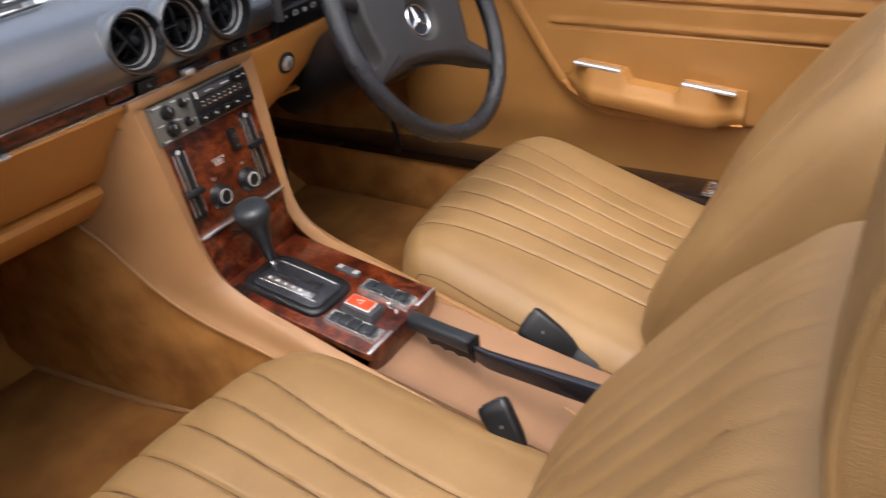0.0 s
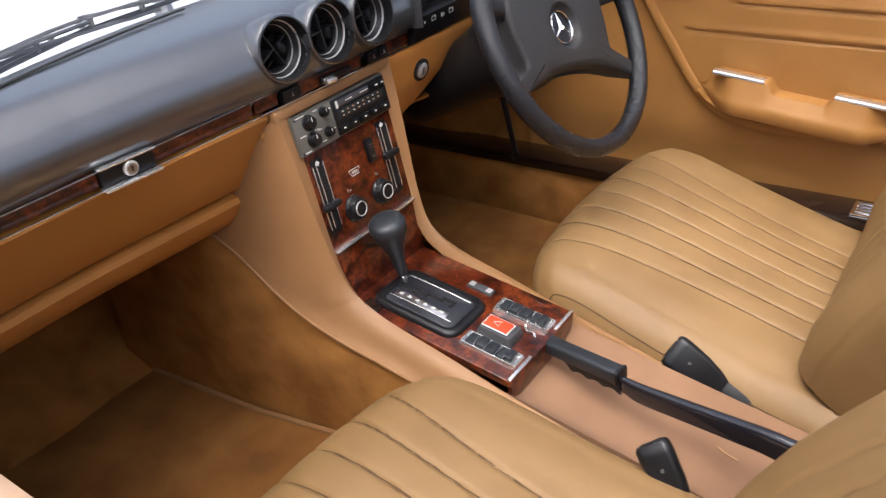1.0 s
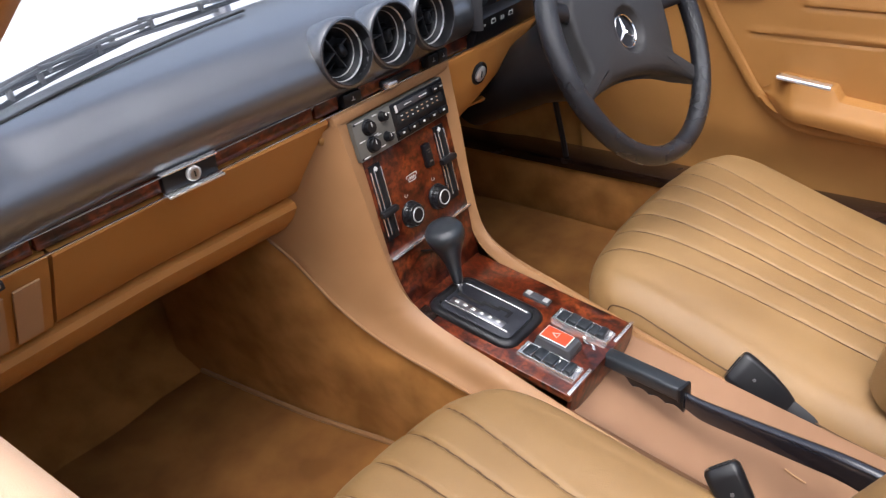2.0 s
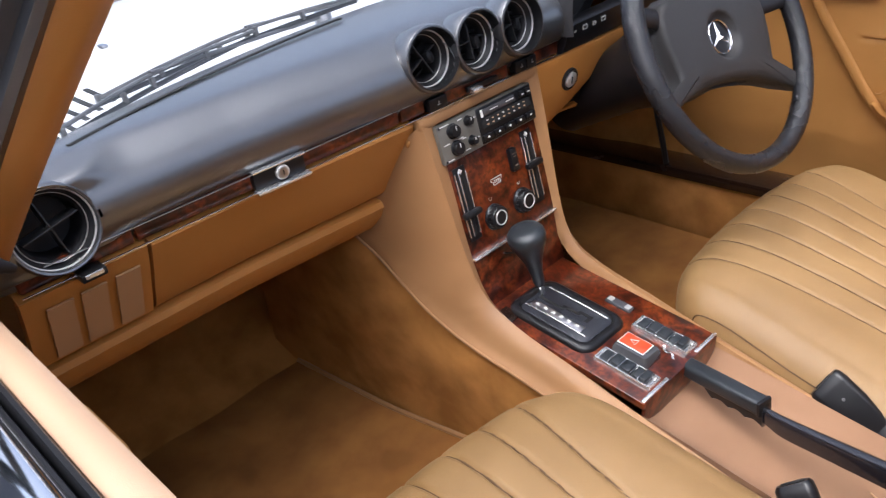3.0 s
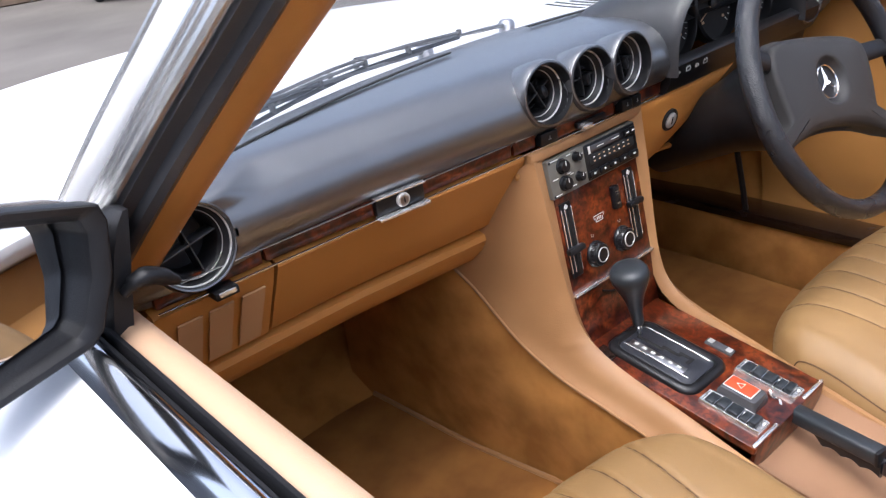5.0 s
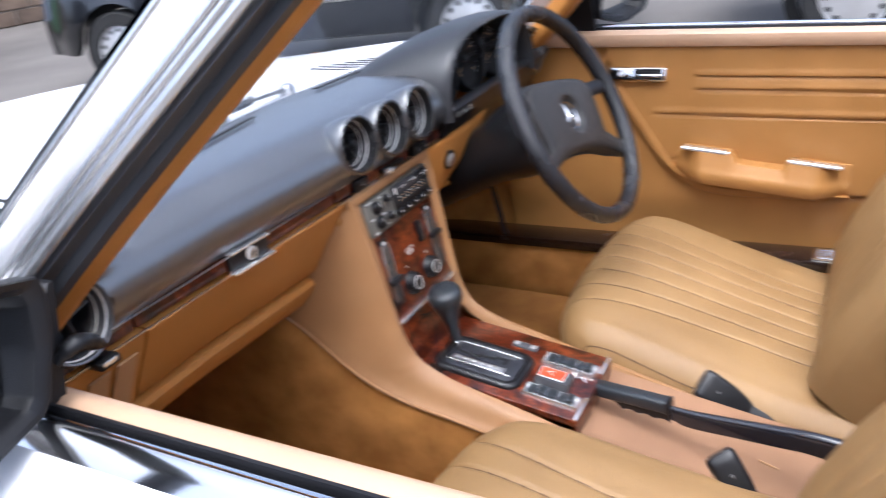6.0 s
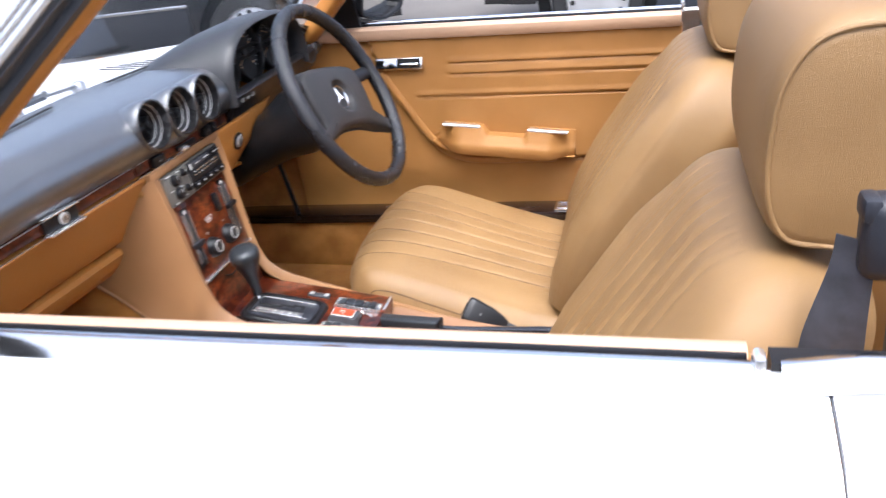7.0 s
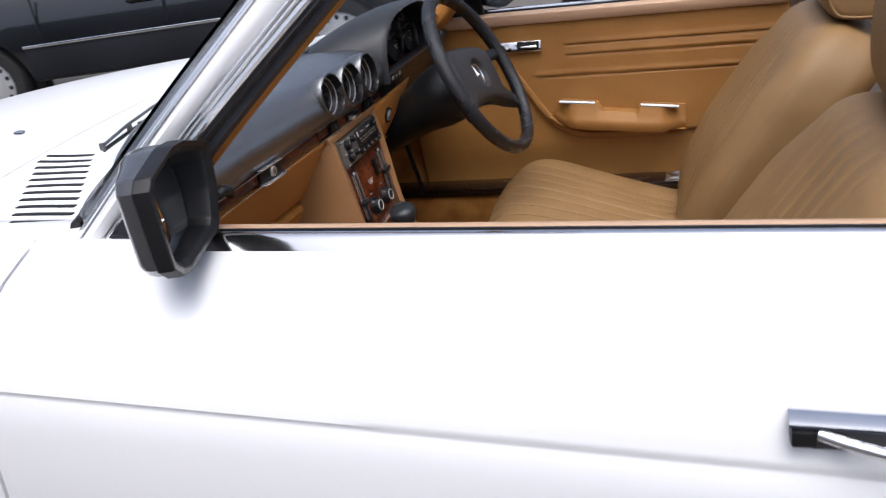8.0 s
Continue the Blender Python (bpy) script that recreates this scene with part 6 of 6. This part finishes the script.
# ---- yard ----
def bin_(x, y, turn):
    b = thing("wheelie_bin", "large green four-wheeled rubbish bin", "rubbish bin", (x, y, 0), group="green bins")
    m = pose(x, y, 0, 0, 0, turn)
    bm = B()
    rows = [[m @ Vector((a * w / 2, c * d / 2, z)) for a, c in ((-1, -1), (1, -1), (1, 1), (-1, 1))] for w, d, z in ((1.16, 0.72, 0.20), (1.20, 0.78, 0.24), (1.34, 0.95, 1.05), (1.37, 1.0, 1.06), (1.37, 1.0, 1.12))]
    vs = web(bm, rows, close_v=True)
    cap(bm, vs[0]), cap(bm, vs[-1])
    part("bin_body", bm, BIN, b)
    bm = B()
    rows = [[m @ Vector((u * 0.70, v, 1.12 + 0.16 * math.cos(v / 0.52 * math.pi / 2))) for u in (-1, -0.5, 0, 0.5, 1)] for v in steps(-0.52, 0.52, 9)]
    slab(bm, rows, (0, 0, -0.03))
    part("bin_lid", bm, BIN, b)
    for dx in (-0.45, 0.45):
        for dy in (-0.28, 0.28):
            bm = B()
            lathe(bm, [(0.05, -0.022), (0.095, -0.022), (0.1, -0.012), (0.1, 0.012), (0.095, 0.022), (0.05, 0.022)], m @ pose(dx, dy, 0.1, 0, 90, 0), 20)
            wh = part("castor", bm, TYRE, b)
            bm = B()
            rbox(bm, (dx, dy, 0.16), (0.08, 0.09, 0.09), 0.01, m)
            part("castor_fork", bm, STEEL, wh)


bin_(3.90, 8.62, -70)
bin_(3.40, 9.99, -70)
WALL_AT = pose(-1.2, 13.6, 0, 0, 0, -19.3)
bm = B()
rbox(bm, (5.9, 0, 1.0), (12.2, 0.19, 2.0), 0.01, WALL_AT, 1)
yard_wall = tagged(part("yard_wall", bm, MORTAR), "weathered brown block wall behind the bins", "wall", kind="structure")


def parked_car(front, turn, label):
    x, y_front, y_rear = 0.0, 0.0, -2.66
    c = thing("parked_car", label, "car", front, group="parked cars")
    ya, yb = y_front + 0.75, y_rear - 1.0
    prof = [(x + 0.06, 0.22), (x + 0.01, 0.30), (x, 0.44), (x + 0.0, 0.56), (x + 0.02, 0.70), (x + 0.05, 0.86), (x + 0.10, 0.92)]
    def wave(y):
        out = 0.0
        for wy in (y_front, y_rear):
            d = abs(y - wy)
            if d < 0.36:
                out = max(out, math.sqrt(0.36 ** 2 - d * d))
        return out
    bm = B()
    rows = []
    for y in steps(yb, ya, 90):
        nose = 1 - ease((ya - y) / 0.5)
        tail = 1 - ease((y - yb) / 0.5)
        row = []
        for px, pz in prof:
            z = max(pz, 0.30 + wave(y)) if pz < 0.66 else pz - 0.12 * nose - 0.05 * tail
            row.append((px + 0.18 * (nose + tail) ** 2, y, z))
        row += [(x + 0.35, y, row[-1][2] + 0.02), (x + 1.35, y, row[-1][2] + 0.02), (x + 1.6, y, row[-1][2])]
        rows.append(row)
    web(bm, rows)
    part("body_shell", bm, DARK_PAINT, c, "glossy black bodywork")
    bm = B()
    rbox(bm, (x - 0.005, (y_front + y_rear) / 2, 0.43), (0.03, y_front - y_rear - 0.78, 0.24), 0.012)
    part("side_cladding", bm, SIDING, c, "grey lower door cladding")
    bm = B()
    rbox(bm, (x - 0.022, (y_front + y_rear) / 2, 0.552), (0.016, y_front - y_rear - 0.78, 0.022), 0.004)
    part("side_strip", bm, CHROME, c, "bright side strip")
    for yd in (lerp(y_front, y_rear, 0.20), lerp(y_front, y_rear, 0.56)):
        bm = B()
        rbox(bm, (x + 0.012, yd, 0.62), (0.012, 0.008, 0.5), 0, None)
        part("door_gap", bm, HOLE, c)
    for yd in (lerp(y_front, y_rear, 0.50), lerp(y_front, y_rear, 0.88)):
        bm = B()
        rbox(bm, (x + 0.015, yd, 0.76), (0.04, 0.20, 0.03), 0.01)
        part("door_handle", bm, BLACK, c)
    bm = B()
    rows = [[(x + xx, y + dy * s, z) for y, s in ((yb + 0.55, 1), (yb + 1.2, 1), (ya - 2.2, 0), (ya - 1.4, -1))] for xx, z, dy in ((0.14, 0.92, 0.0), (0.26, 1.20, 0.22), (0.36, 1.38, 0.5), (1.2, 1.38, 0.5))]
    web(bm, rows)
    part("glasshouse", bm, TINTED, c, "dark side windows")
    for wy in (y_front, y_rear):
        m = pose(x + 0.10, wy, 0.30, 0, -90, 0)
        bm = B()
        ring(bm, [(0.205, -0.09), (0.285, -0.09), (0.30, -0.06), (0.30, 0.06), (0.285, 0.085), (0.205, 0.085)], m, 40)
        tyre = part("wheel", bm, TYRE, c, "black tyre on a silver alloy")
        bm = B()
        lathe(bm, [(0.205, 0.06), (0.20, 0.075), (0.19, 0.06), (0.17, 0.066), (0.08, 0.078), (0.05, 0.085), (0.0, 0.086)], m, 40)
        part("rim", bm, ALLOY, tyre, "silver alloy rim")
        for k in range(15):
            bm = B()
            a = 2 * math.pi * k / 15
            lathe(bm, [(0.016, 0.066), (0.016, 0.0725), (0, 0.0725)], m @ pose(0.165 * math.cos(a), 0.165 * math.sin(a), 0.0), 10)
            part("rim_hole", bm, HOLE, tyre)
        bm = B()
        ring(bm, [(0.31, -0.12), (0.39, -0.12), (0.39, -0.02), (0.31, -0.02)], m, 32)
        part("arch_liner", bm, HOLE, tyre)
    m = pose(*front, 0, 0, turn)
    for o in c.children_recursive:
        o.data.transform(m)
    return c


TINTED = surface("tinted_window", (0.01, 0.012, 0.013), (0.015, 0.017, 0.018), 0.08, 2)
parked_car((3.35, 4.40, 0), 12, "black parked saloon with a bright side strip")
parked_car((4.35, -0.45, 0), 6, "dark parked saloon behind the first one")

# blocks of the yard wall
bm = B()
rbox(bm, (0, 0, 0), (0.445, 0.235, 0.208), 0.012, None, 1)
block_mesh = part("brick", bm, BRICK, yard_wall)
block_mesh.matrix_basis = WALL_AT @ pose(0.23, 0, 0.11)
rng = random.Random(4)
for i in range(9):
    for j in range(26):
        if i or j:
            b = new("brick", block_mesh.data)
            b.parent = yard_wall
            b.matrix_basis = WALL_AT @ pose(0.23 + 0.46 * j + 0.23 * (i % 2), rng.uniform(-0.006, 0.006), 0.11 + 0.22 * i, 0, 0, rng.uniform(-0.6, 0.6))
